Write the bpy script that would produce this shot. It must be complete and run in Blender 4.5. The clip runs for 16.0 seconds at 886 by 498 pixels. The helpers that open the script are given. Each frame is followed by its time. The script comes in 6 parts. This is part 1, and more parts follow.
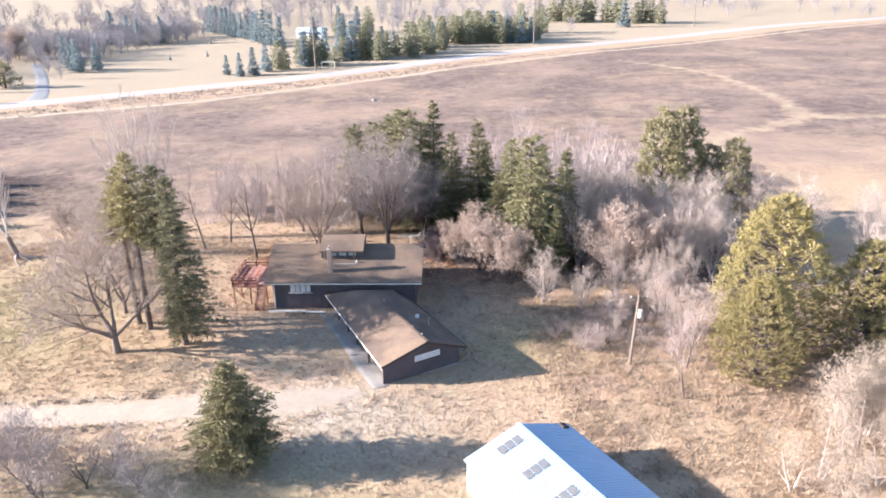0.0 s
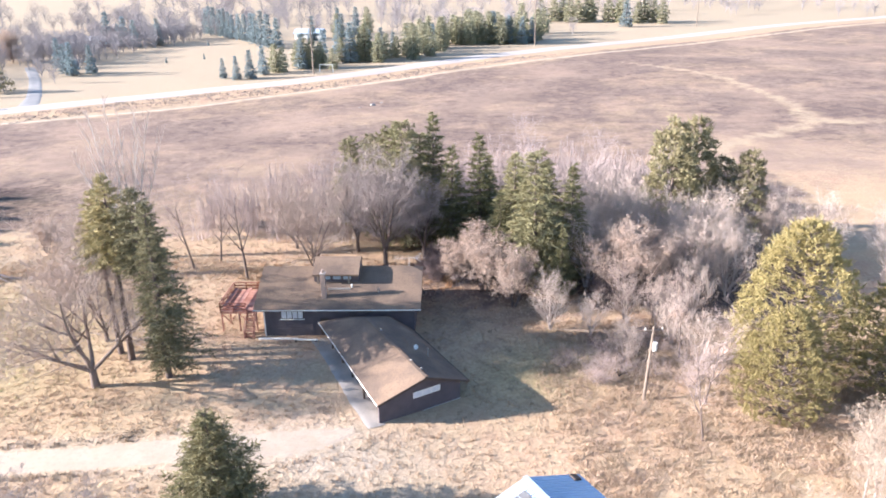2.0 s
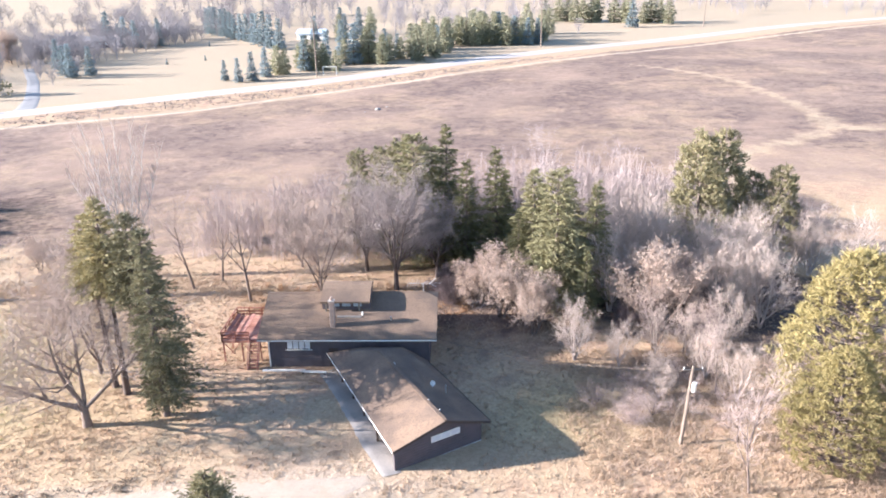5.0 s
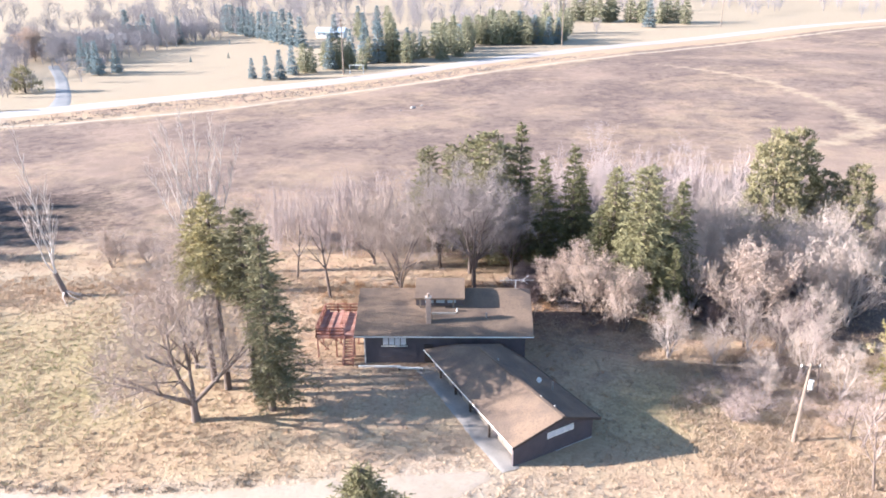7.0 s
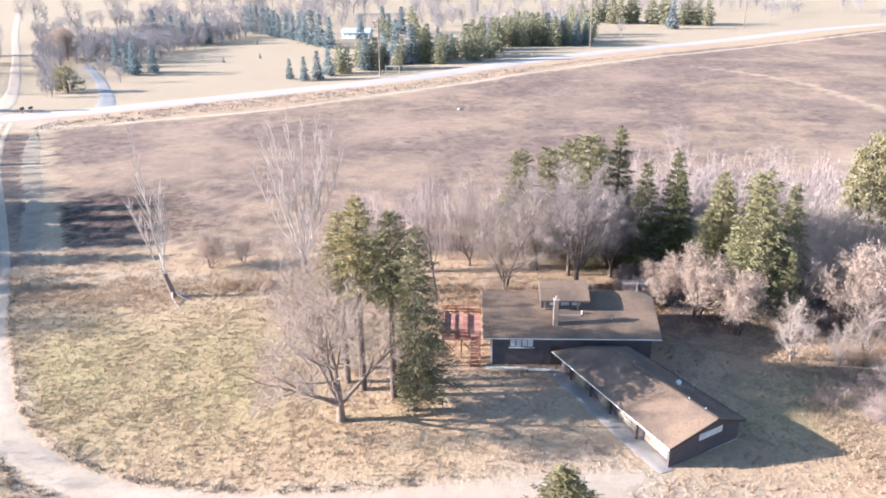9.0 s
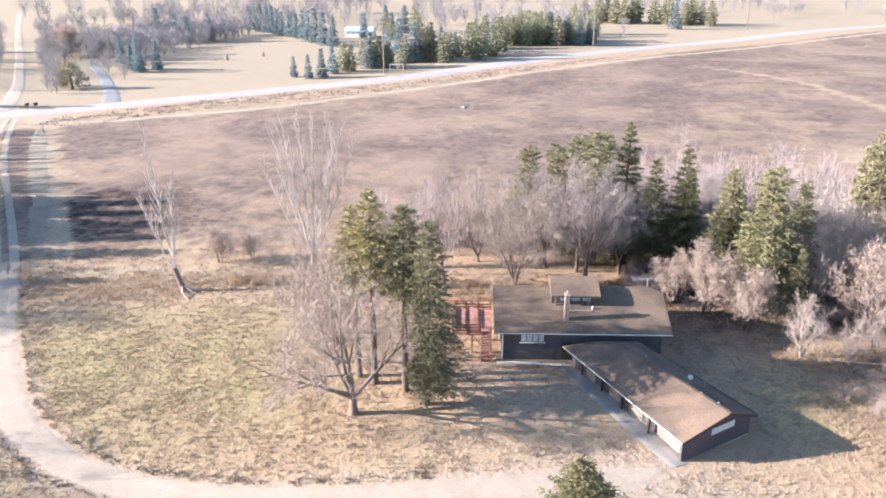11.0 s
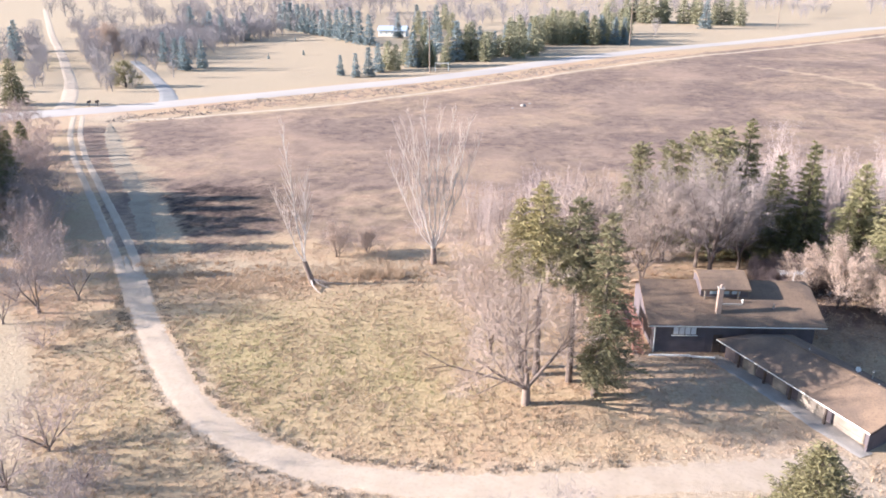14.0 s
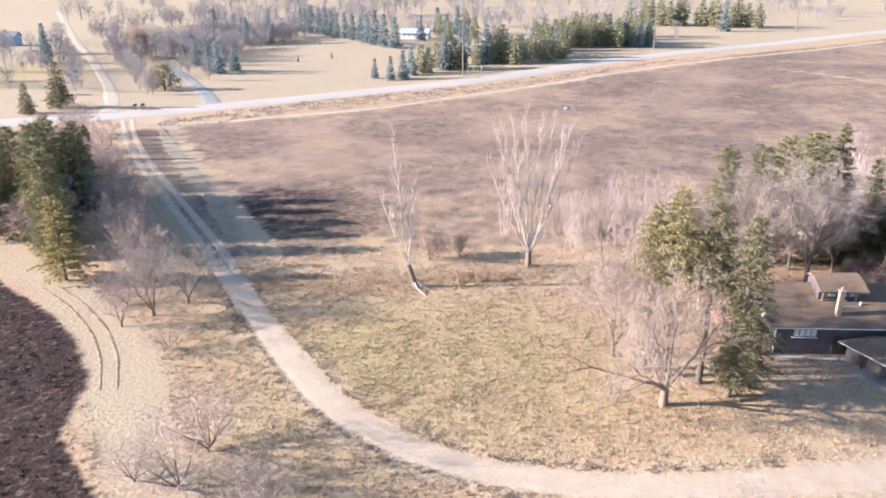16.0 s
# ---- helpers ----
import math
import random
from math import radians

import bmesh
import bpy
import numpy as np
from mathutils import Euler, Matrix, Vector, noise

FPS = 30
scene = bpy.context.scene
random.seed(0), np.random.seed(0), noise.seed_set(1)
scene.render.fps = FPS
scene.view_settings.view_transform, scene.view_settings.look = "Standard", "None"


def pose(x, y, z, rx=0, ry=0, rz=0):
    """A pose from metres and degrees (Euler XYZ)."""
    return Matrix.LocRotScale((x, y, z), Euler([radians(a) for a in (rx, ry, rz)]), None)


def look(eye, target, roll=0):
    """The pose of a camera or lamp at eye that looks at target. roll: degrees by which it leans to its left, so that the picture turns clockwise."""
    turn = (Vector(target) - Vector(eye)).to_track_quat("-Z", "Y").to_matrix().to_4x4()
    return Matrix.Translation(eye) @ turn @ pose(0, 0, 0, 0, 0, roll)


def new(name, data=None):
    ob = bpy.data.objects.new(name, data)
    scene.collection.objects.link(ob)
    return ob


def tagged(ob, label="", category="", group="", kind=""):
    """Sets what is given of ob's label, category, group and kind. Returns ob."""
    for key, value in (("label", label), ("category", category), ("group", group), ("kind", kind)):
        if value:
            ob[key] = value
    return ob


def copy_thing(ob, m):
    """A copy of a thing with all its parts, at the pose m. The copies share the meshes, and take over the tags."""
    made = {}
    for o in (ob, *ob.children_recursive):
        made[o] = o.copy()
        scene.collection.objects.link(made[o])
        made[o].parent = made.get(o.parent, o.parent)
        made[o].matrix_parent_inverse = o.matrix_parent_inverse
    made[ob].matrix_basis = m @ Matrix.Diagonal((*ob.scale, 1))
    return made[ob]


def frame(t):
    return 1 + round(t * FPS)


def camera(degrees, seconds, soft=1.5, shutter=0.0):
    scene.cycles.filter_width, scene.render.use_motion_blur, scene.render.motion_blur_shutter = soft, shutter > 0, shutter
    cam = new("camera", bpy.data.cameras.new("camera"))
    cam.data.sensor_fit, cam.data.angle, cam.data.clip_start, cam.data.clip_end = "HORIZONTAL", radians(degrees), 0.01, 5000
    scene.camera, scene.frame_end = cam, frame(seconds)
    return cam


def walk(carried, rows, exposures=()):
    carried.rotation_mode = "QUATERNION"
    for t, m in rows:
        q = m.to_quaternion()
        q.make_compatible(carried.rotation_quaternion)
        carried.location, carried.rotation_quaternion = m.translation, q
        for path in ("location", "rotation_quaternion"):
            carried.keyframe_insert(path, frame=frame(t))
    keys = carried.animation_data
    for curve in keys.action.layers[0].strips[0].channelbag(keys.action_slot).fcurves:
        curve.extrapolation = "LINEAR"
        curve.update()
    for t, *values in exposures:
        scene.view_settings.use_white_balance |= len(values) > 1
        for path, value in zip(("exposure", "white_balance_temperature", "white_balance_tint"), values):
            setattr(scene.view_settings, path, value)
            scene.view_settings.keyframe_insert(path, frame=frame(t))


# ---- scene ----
cam = camera(61.6, 16.0, 1.8)
PATH = [
    (0, (2.424, -1.017, 36.325), (2.371, 0.855, 35.625), -0.8),
    (0.5, (2.428, -0.435, 36.551), (2.375, 1.437, 35.849), -0.9),
    (1, (2.423, 0.926, 36.634), (2.37, 2.799, 35.933), -0.9),
    (1.5, (2.447, 2.588, 36.809), (2.392, 4.46, 36.108), -1.0),
    (2, (2.368, 4.499, 37.112), (2.313, 6.37, 36.409), -1.0),
    (2.5, (2.315, 6.666, 37.357), (2.261, 8.537, 36.652), -1.0),
    (3, (2.24, 8.92, 37.504), (2.184, 10.791, 36.802), -1.1),
    (3.5, (2.257, 10.342, 37.848), (2.198, 12.214, 37.145), -1.1),
    (6, (-3.034, 10.368, 37.834), (-3.092, 12.237, 37.126), -0.8),
    (6.5, (-5.811, 10.163, 37.793), (-5.871, 12.032, 37.085), -0.7),
    (7, (-8.995, 9.876, 37.79), (-9.056, 11.745, 37.082), -0.7),
    (7.5, (-12.52, 9.626, 37.886), (-12.582, 11.494, 37.176), -0.6),
    (8, (-16.212, 9.326, 38.091), (-16.278, 11.194, 37.382), -0.7),
    (8.5, (-19.61, 9.143, 38.278), (-19.678, 11.012, 37.57), -0.7),
    (9, (-21.754, 8.792, 38.477), (-21.821, 10.661, 37.769), -0.5),
    (11.5, (-23.683, 8.265, 37.953), (-23.75, 10.134, 37.244), -0.2),
    (12, (-25.653, 8.044, 37.791), (-25.722, 9.913, 37.081), -0.2),
    (12.5, (-28.106, 7.935, 37.446), (-28.178, 9.804, 36.737), -0.1),
    (13, (-31.126, 7.558, 37.543), (-31.201, 9.427, 36.834), -0.2),
    (13.5, (-34.818, 7.069, 37.666), (-34.896, 8.938, 36.957), -0.2),
    (14, (-38.194, 6.797, 37.723), (-38.276, 8.665, 37.015), -0.2),
    (14.5, (-42.027, 6.49, 37.869), (-42.113, 8.359, 37.161), -0.3),
    (15, (-45.993, 6.005, 37.892), (-46.085, 7.874, 37.186), -0.3),
    (15.5, (-49.506, 5.541, 38.243), (-49.601, 7.41, 37.538), -0.3),
    (16, (-51.197, 5.264, 38.32), (-51.278, 7.134, 37.616), -0.2),
]
walk(cam, [(t, look(eye, target, roll)) for t, eye, target, roll in PATH], [(0, 2.08, 6000, 13.5), (3, 2.18, 5960, 13.5), (7, 2.15, 5880, 12), (9, 2.03, 5880, 12), (12.5, 1.97, 6030, 13.5), (16, 1.84, 6180, 14.5)])

# ---- world and sun: a low winter sun from the west, -x ----
SUN_UP = radians(18.5)
world = bpy.data.worlds.new("sky")
scene.world = world
world.use_nodes = True
wn = world.node_tree
sky = wn.nodes.new("ShaderNodeTexSky")
sky.sky_type, sky.sun_disc = "NISHITA", False
sky.sun_elevation, sky.sun_rotation = SUN_UP, radians(-94.2)
sky.air_density, sky.dust_density, sky.ozone_density = 1.1, 0.6, 2.5
wn.links.new(sky.outputs[0], wn.nodes["Background"].inputs[0])
wn.nodes["Background"].inputs[1].default_value = 0.094
sun = new("sun", bpy.data.lights.new("sun", "SUN"))
sun.data.energy, sun.data.angle, sun.data.color = 5.6, radians(0.55), (1.0, 0.90, 0.80)
sun.matrix_world = look((-300, 60 - 300 * math.tan(radians(4.2)), 300 * math.tan(SUN_UP)), (0, 60, 0))

# ---- materials ----
def material(name, base, rough=0.85, spots=(), bump=0.0, scale=4.0, metal=0.0, spec=0.2, per=0.0, subsurface=0.0):
    """base colour broken up at two scales; spots: (scale, colour, amount, low, high) layers of stains."""
    m = bpy.data.materials.new(name)
    m.use_nodes = True
    nt = m.node_tree
    b = nt.nodes["Principled BSDF"]
    b.inputs["Roughness"].default_value, b.inputs["Metallic"].default_value = rough, metal
    b.inputs["Specular IOR Level"].default_value = spec
    co = nt.nodes.new("ShaderNodeNewGeometry").outputs["Position"]
    col = nt.nodes.new("ShaderNodeRGB").outputs[0]
    col.default_value = (*base, 1)
    for sc, c, amount, low, high in spots:
        n = nt.nodes.new("ShaderNodeTexNoise")
        n.inputs["Scale"].default_value, n.inputs["Detail"].default_value = sc, 5
        nt.links.new(co, n.inputs["Vector"])
        r = nt.nodes.new("ShaderNodeMapRange")
        for i, v in zip((1, 2, 3, 4), (low, high, 0, amount)):
            r.inputs[i].default_value = v
        nt.links.new(n.outputs[0], r.inputs[0])
        x = nt.nodes.new("ShaderNodeMix")
        x.data_type = "RGBA"
        x.inputs[7].default_value = (*c, 1)
        nt.links.new(r.outputs[0], x.inputs[0])
        nt.links.new(col, x.inputs[6])
        col = x.outputs[2]
    if per:
        info = nt.nodes.new("ShaderNodeObjectInfo")
        hs = nt.nodes.new("ShaderNodeHueSaturation")
        r = nt.nodes.new("ShaderNodeMapRange")
        r.inputs[3].default_value, r.inputs[4].default_value = 1 - per, 1 + per
        nt.links.new(info.outputs["Random"], r.inputs[0])
        nt.links.new(r.outputs[0], hs.inputs["Value"])
        nt.links.new(col, hs.inputs["Color"])
        col = hs.outputs[0]
    nt.links.new(col, b.inputs["Base Color"])
    if bump:
        n = nt.nodes.new("ShaderNodeTexNoise")
        n.inputs["Scale"].default_value, n.inputs["Detail"].default_value = scale, 6
        nt.links.new(co, n.inputs["Vector"])
        u = nt.nodes.new("ShaderNodeBump")
        u.inputs["Strength"].default_value, u.inputs["Distance"].default_value = bump, 0.1
        nt.links.new(n.outputs[0], u.inputs["Height"])
        nt.links.new(u.outputs[0], b.inputs["Normal"])
    return m


def leafy(name, base, dark, per=0.15, rough=0.7, through_light=0.25):
    """Needles, leaves and twigs: colour by clump, some light passing through."""
    m = bpy.data.materials.new(name)
    m.use_nodes = True
    nt = m.node_tree
    b = nt.nodes["Principled BSDF"]
    b.inputs["Roughness"].default_value, b.inputs["Specular IOR Level"].default_value = rough, 0.2
    g = nt.nodes.new("ShaderNodeNewGeometry")
    x = nt.nodes.new("ShaderNodeMix")
    x.data_type = "RGBA"
    x.inputs[6].default_value, x.inputs[7].default_value = (*dark, 1), (*base, 1)
    n = nt.nodes.new("ShaderNodeTexNoise")
    n.inputs["Scale"].default_value, n.inputs["Detail"].default_value = 1.3, 3
    nt.links.new(g.outputs["Position"], n.inputs["Vector"])
    spread = nt.nodes.new("ShaderNodeMapRange")
    spread.inputs[1].default_value, spread.inputs[2].default_value = 0.3, 0.7
    nt.links.new(n.outputs[0], spread.inputs[0])
    both = nt.nodes.new("ShaderNodeMix")
    both.inputs[0].default_value = 0.45
    nt.links.new(spread.outputs[0], both.inputs[2])
    nt.links.new(g.outputs["Random Per Island"], both.inputs[3])
    nt.links.new(both.outputs[0], x.inputs[0])
    info = nt.nodes.new("ShaderNodeObjectInfo")
    hs = nt.nodes.new("ShaderNodeHueSaturation")
    r = nt.nodes.new("ShaderNodeMapRange")
    r.inputs[3].default_value, r.inputs[4].default_value = 1 - per, 1 + per
    nt.links.new(info.outputs["Random"], r.inputs[0])
    nt.links.new(r.outputs[0], hs.inputs["Value"])
    nt.links.new(x.outputs[2], hs.inputs["Color"])
    nt.links.new(hs.outputs[0], b.inputs["Base Color"])
    if through_light:
        tr = nt.nodes.new("ShaderNodeBsdfTranslucent")
        nt.links.new(hs.outputs[0], tr.inputs[0])
        ms = nt.nodes.new("ShaderNodeMixShader")
        ms.inputs[0].default_value = through_light
        nt.links.new(b.outputs[0], ms.inputs[1])
        nt.links.new(tr.outputs[0], ms.inputs[2])
        nt.links.new(ms.outputs[0], nt.nodes["Material Output"].inputs[0])
    return m


SHINGLE = material("brown_shingle", (0.18, 0.125, 0.09), 0.9, [(0.5, (0.222, 0.154, 0.108), 0.75, 0.4, 0.65), (0.3, (0.10, 0.076, 0.064), 0.75, 0.45, 0.62), (6.0, (0.09, 0.068, 0.054), 0.6, 0.45, 0.75)], 0.5, 9)
SIDING = material("grey_brown_siding", (0.105, 0.088, 0.096), 0.8, [(1.2, (0.072, 0.062, 0.069), 0.6, 0.4, 0.7)], 0.2, 12)
TRIM = material("white_trim", (0.72, 0.7, 0.66), 0.6, [(2.0, (0.5, 0.46, 0.4), 0.5, 0.5, 0.8)])
DARKWOOD = material("dark_wood", (0.06, 0.045, 0.04), 0.8, [(3.0, (0.1, 0.08, 0.065), 0.6, 0.4, 0.7)])
REDWOOD = material("red_stained_wood", (0.32, 0.15, 0.115), 0.75, [(1.5, (0.46, 0.28, 0.225), 0.7, 0.4, 0.7), (9.0, (0.2, 0.08, 0.05), 0.5, 0.5, 0.8)], 0.15, 20, per=0.12)
RAILWOOD = material("dark_red_stained_rail", (0.2, 0.075, 0.055), 0.75, [(1.5, (0.28, 0.12, 0.09), 0.7, 0.4, 0.7)], 0.15, 20, per=0.1)
CONCRETE = material("concrete", (0.31, 0.28, 0.255), 0.9, [(0.5, (0.22, 0.2, 0.185), 0.8, 0.4, 0.65), (5, (0.36, 0.33, 0.3), 0.5, 0.5, 0.8)], 0.2, 8)
METAL_ROOF = material("pale_metal_roof", (0.39, 0.47, 0.58), 0.45, [(0.7, (0.34, 0.41, 0.51), 0.5, 0.4, 0.7)], 0.05, 6, metal=0.1)
SKYLIGHT = material("grey_translucent_panel", (0.11, 0.11, 0.115), 0.6, [(5, (0.17, 0.17, 0.17), 0.5, 0.4, 0.7)])
GALV = material("galvanised_metal", (0.5, 0.51, 0.52), 0.4, [(4, (0.35, 0.35, 0.36), 0.6, 0.4, 0.7)], metal=0.8)
DULLMETAL = material("dull_metal", (0.3, 0.29, 0.28), 0.6, [(4, (0.2, 0.19, 0.18), 0.6, 0.4, 0.7)])
BEIGE = material("beige_paint", (0.23, 0.195, 0.165), 0.7, [(1.5, (0.16, 0.135, 0.115), 0.7, 0.45, 0.7)])
BRICK = material("chimney_block", (0.32, 0.235, 0.195), 0.9, [(2.5, (0.24, 0.185, 0.16), 0.7, 0.4, 0.7)], 0.3, 14)
SILVER = material("silver_paint", (0.42, 0.42, 0.43), 0.5, [(3, (0.5, 0.5, 0.5), 0.5, 0.4, 0.7)])
GLASS = material("window_glass", (0.35, 0.42, 0.48), 0.08, spec=0.8)
POLEWOOD = material("weathered_pole", (0.21, 0.165, 0.135), 0.9, [(3, (0.14, 0.11, 0.09), 0.7, 0.4, 0.7)], 0.2, 15)
BARK = material("grey_bark", (0.14, 0.108, 0.094), 0.95, [(3, (0.085, 0.066, 0.058), 0.7, 0.4, 0.7)], 0.5, 10, per=0.15)
OAKBARK = material("tan_grey_bark", (0.2, 0.155, 0.132), 0.95, [(3, (0.15, 0.115, 0.098), 0.7, 0.4, 0.7)], 0.5, 10)
GREYBARK = material("ash_grey_bark", (0.40, 0.34, 0.312), 0.95, [(2, (0.26, 0.215, 0.197), 0.7, 0.45, 0.7)], 0.4, 10, per=0.15)
PALEBARK = material("pale_bark", (0.5, 0.44, 0.405), 0.9, [(1.5, (0.3, 0.26, 0.23), 0.7, 0.5, 0.75)], 0.3, 10)
GREYDRIVE = material("grey_asphalt", (0.21, 0.205, 0.205), 0.9, [(0.1, (0.27, 0.26, 0.255), 0.6, 0.4, 0.6)], 0.1, 8)
ROAD = material("pale_asphalt", (0.36, 0.32, 0.29), 0.9, [(0.05, (0.40, 0.36, 0.325), 0.6, 0.4, 0.6), (1.0, (0.36, 0.34, 0.33), 0.4, 0.5, 0.8)], 0.1, 8)
GRAVEL = material("pale_gravel", (0.39, 0.31, 0.24), 0.95, [(0.35, (0.45, 0.362, 0.282), 0.7, 0.4, 0.65), (3.0, (0.3, 0.25, 0.2), 0.6, 0.5, 0.75), (0.9, (0.36, 0.29, 0.21), 0.5, 0.5, 0.7)], 0.4, 14)
DARKTWIG = leafy("dark_twigs", (0.2, 0.152, 0.148), (0.11, 0.082, 0.08), 0.12, 0.9, 0.0)
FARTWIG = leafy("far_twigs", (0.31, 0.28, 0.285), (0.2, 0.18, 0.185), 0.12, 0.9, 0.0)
TWIG = leafy("grey_twigs", (0.41, 0.325, 0.295), (0.26, 0.2, 0.18), 0.12, 0.9, 0.0)
PALETWIG = leafy("pale_twigs", (0.455, 0.37, 0.325), (0.3, 0.243, 0.21), 0.12, 0.9, 0.0)
THICKET = leafy("thicket_twigs", (0.395, 0.325, 0.308), (0.27, 0.22, 0.208), 0.1, 0.9, 0.0)
GREYTWIG = leafy("silver_grey_twigs", (0.35, 0.295, 0.275), (0.22, 0.18, 0.17), 0.1, 0.9, 0.0)
OAKTWIG = leafy("brown_oak_twigs", (0.39, 0.31, 0.265), (0.25, 0.195, 0.167), 0.1, 0.9, 0.0)
TANLEAF = leafy("tan_oak_leaves", (0.57, 0.447, 0.372), (0.27, 0.2, 0.16), 0.12, 0.8, 0.3)
SPRUCE = leafy("green_spruce_needles", (0.40, 0.34, 0.172), (0.2, 0.173, 0.092), 0.1)
MIDSPRUCE = leafy("deep_green_spruce_needles", (0.255, 0.23, 0.132), (0.112, 0.105, 0.063), 0.08)
DARKSPRUCE = leafy("dark_spruce_needles", (0.21, 0.195, 0.095), (0.09, 0.088, 0.048), 0.1)
LANESPRUCE = leafy("lane_spruce_needles", (0.27, 0.24, 0.125), (0.12, 0.11, 0.062), 0.05)
GROVEOLIVE = leafy("grove_needles", (0.285, 0.26, 0.14), (0.155, 0.143, 0.08), 0.15)
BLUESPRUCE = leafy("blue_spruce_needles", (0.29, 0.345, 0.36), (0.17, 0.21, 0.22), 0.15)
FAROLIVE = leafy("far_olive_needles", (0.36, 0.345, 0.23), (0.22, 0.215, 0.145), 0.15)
BRUSHTWIG = leafy("straw_brown_twigs", (0.39, 0.312, 0.25), (0.25, 0.197, 0.156), 0.1, 0.9, 0.0)
YELLOWPINE = leafy("yellow_green_needles", (0.365, 0.3, 0.132), (0.232, 0.194, 0.09), 0.1)
OLIVEPINE = leafy("olive_needles", (0.30, 0.262, 0.148), (0.18, 0.16, 0.092), 0.15)
STRAW = leafy("dry_grass", (0.47, 0.355, 0.255), (0.30, 0.22, 0.15), 0.0, 0.9, 0.2)

# ---- helpers of this scene ----
rng = np.random.default_rng(7)


def part(name, bm, mat, parent=None, label=""):
    me = bpy.data.meshes.new(name)
    bm.to_mesh(me)
    bm.free()
    me.materials.append(mat)
    ob = new(name, me)
    ob.parent = parent
    return tagged(ob, label)


def mesh_part(name, verts, faces, mat, parent=None, label="", smooth=False):
    """verts: (n, 3) array; faces: (m, 3 or 4) array."""
    me = bpy.data.meshes.new(name)
    verts, faces = np.asarray(verts, np.float32), np.asarray(faces, np.int32)
    k = faces.shape[1]
    me.vertices.add(len(verts)), me.loops.add(faces.size), me.polygons.add(len(faces))
    me.vertices.foreach_set("co", verts.ravel())
    me.loops.foreach_set("vertex_index", faces.ravel())
    me.polygons.foreach_set("loop_start", np.arange(0, faces.size, k, dtype=np.int32))
    me.polygons.foreach_set("use_smooth", np.full(len(faces), smooth))
    me.update(calc_edges=True)
    me.materials.append(mat)
    ob = new(name, me)
    ob.parent = parent
    return tagged(ob, label)


def box(bm, x0, x1, y0, y1, z0, z1, bevel=0.0, m=None):
    made = bmesh.ops.create_cube(bm, size=1)["verts"]
    for v in made:
        v.co = Vector(((x0 + x1) / 2 + v.co.x * (x1 - x0), (y0 + y1) / 2 + v.co.y * (y1 - y0), (z0 + z1) / 2 + v.co.z * (z1 - z0)))
    if bevel:
        edges = list({e for v in made for e in v.link_edges})
        made = bmesh.ops.bevel(bm, geom=edges, offset=bevel, segments=1, affect="EDGES")["verts"]
    if m is not None:
        for v in made:
            v.co = m @ v.co
    return bm


def boxed(*a, **k):
    return box(bmesh.new(), *a, **k)


def beam(bm, a, b, w, h=None):
    """A squared timber from a to b."""
    a, b, h = Vector(a), Vector(b), h or w
    d = b - a
    m = Matrix.Translation((a + b) / 2) @ d.to_track_quat("X", "Z").to_matrix().to_4x4()
    return box(bm, -d.length / 2, d.length / 2, -w / 2, w / 2, -h / 2, h / 2, 0, m)


def tube(bm, a, b, r0, r1, n=10):
    a, b = Vector(a), Vector(b)
    d = b - a
    m = Matrix.Translation((a + b) / 2) @ d.to_track_quat("Z", "Y").to_matrix().to_4x4()
    bmesh.ops.create_cone(bm, cap_ends=True, segments=n, radius1=r0, radius2=r1, depth=d.length, matrix=m)
    return bm


def slab(bm, pts, thick):
    """A plate: the polygon pts on top, its copy straight below."""
    top = [bm.verts.new(p) for p in pts]
    low = [bm.verts.new((p[0], p[1], p[2] - thick)) for p in pts]
    bm.faces.new(top), bm.faces.new(low[::-1])
    for i in range(len(pts)):
        j = (i + 1) % len(pts)
        bm.faces.new((top[i], low[i], low[j], top[j]))
    bmesh.ops.recalc_face_normals(bm, faces=bm.faces)
    return bm


def thing(name, x=0, y=0, z=0, label="", category="", group="", turn=0):
    e = new(name)
    e.matrix_basis = pose(x, y, z, 0, 0, turn)
    return tagged(e, label, category, group)


# ---- ground ----
def lift(x, y):
    """The ground's height."""
    x, y = np.asarray(x, float), np.asarray(y, float)
    far = np.clip((y - 130) / 200, 0, 1)
    return (-0.55 * np.exp(-((x - 6) / 16) ** 2 - ((y - 62) / 12) ** 2) + 0.12 * np.sin(x / 9.0 + 1) * np.sin(y / 11.0)
            + far * (0.8 * np.sin(x / 61) * np.cos(y / 47)))


def along(pts, n):
    """n points evenly along a smooth line through pts."""
    p = np.array(pts, float)
    s = np.r_[0, np.cumsum(np.hypot(*np.diff(p[:, :2], axis=0).T))]
    u = np.linspace(0, s[-1], n)
    q = np.stack([np.interp(u, s, p[:, i]) for i in range(p.shape[1])], 1)
    k = np.ones(9) / 9
    for i in range(p.shape[1]):
        e = np.r_[np.full(4, q[0, i]), q[:, i], np.full(4, q[-1, i])]
        sm = np.convolve(e, k, "valid")
        q[1:-1, i] = sm[1:-1]
    return q


def away(x, y, line):
    """How far each x, y lies from a line of points, and that line's width there."""
    line = np.asarray(line, float)
    best, wide = np.full(x.shape, 1e9), np.zeros(x.shape)
    for a, b in zip(line[:-1], line[1:]):
        d = b[:2] - a[:2]
        u = np.clip(((x - a[0]) * d[0] + (y - a[1]) * d[1]) / (d @ d), 0, 1)
        r = np.hypot(x - a[0] - u * d[0], y - a[1] - u * d[1])
        near = r < best
        best = np.where(near, r, best)
        wide = np.where(near, a[2] + u * (b[2] - a[2]), wide)
    return best, wide


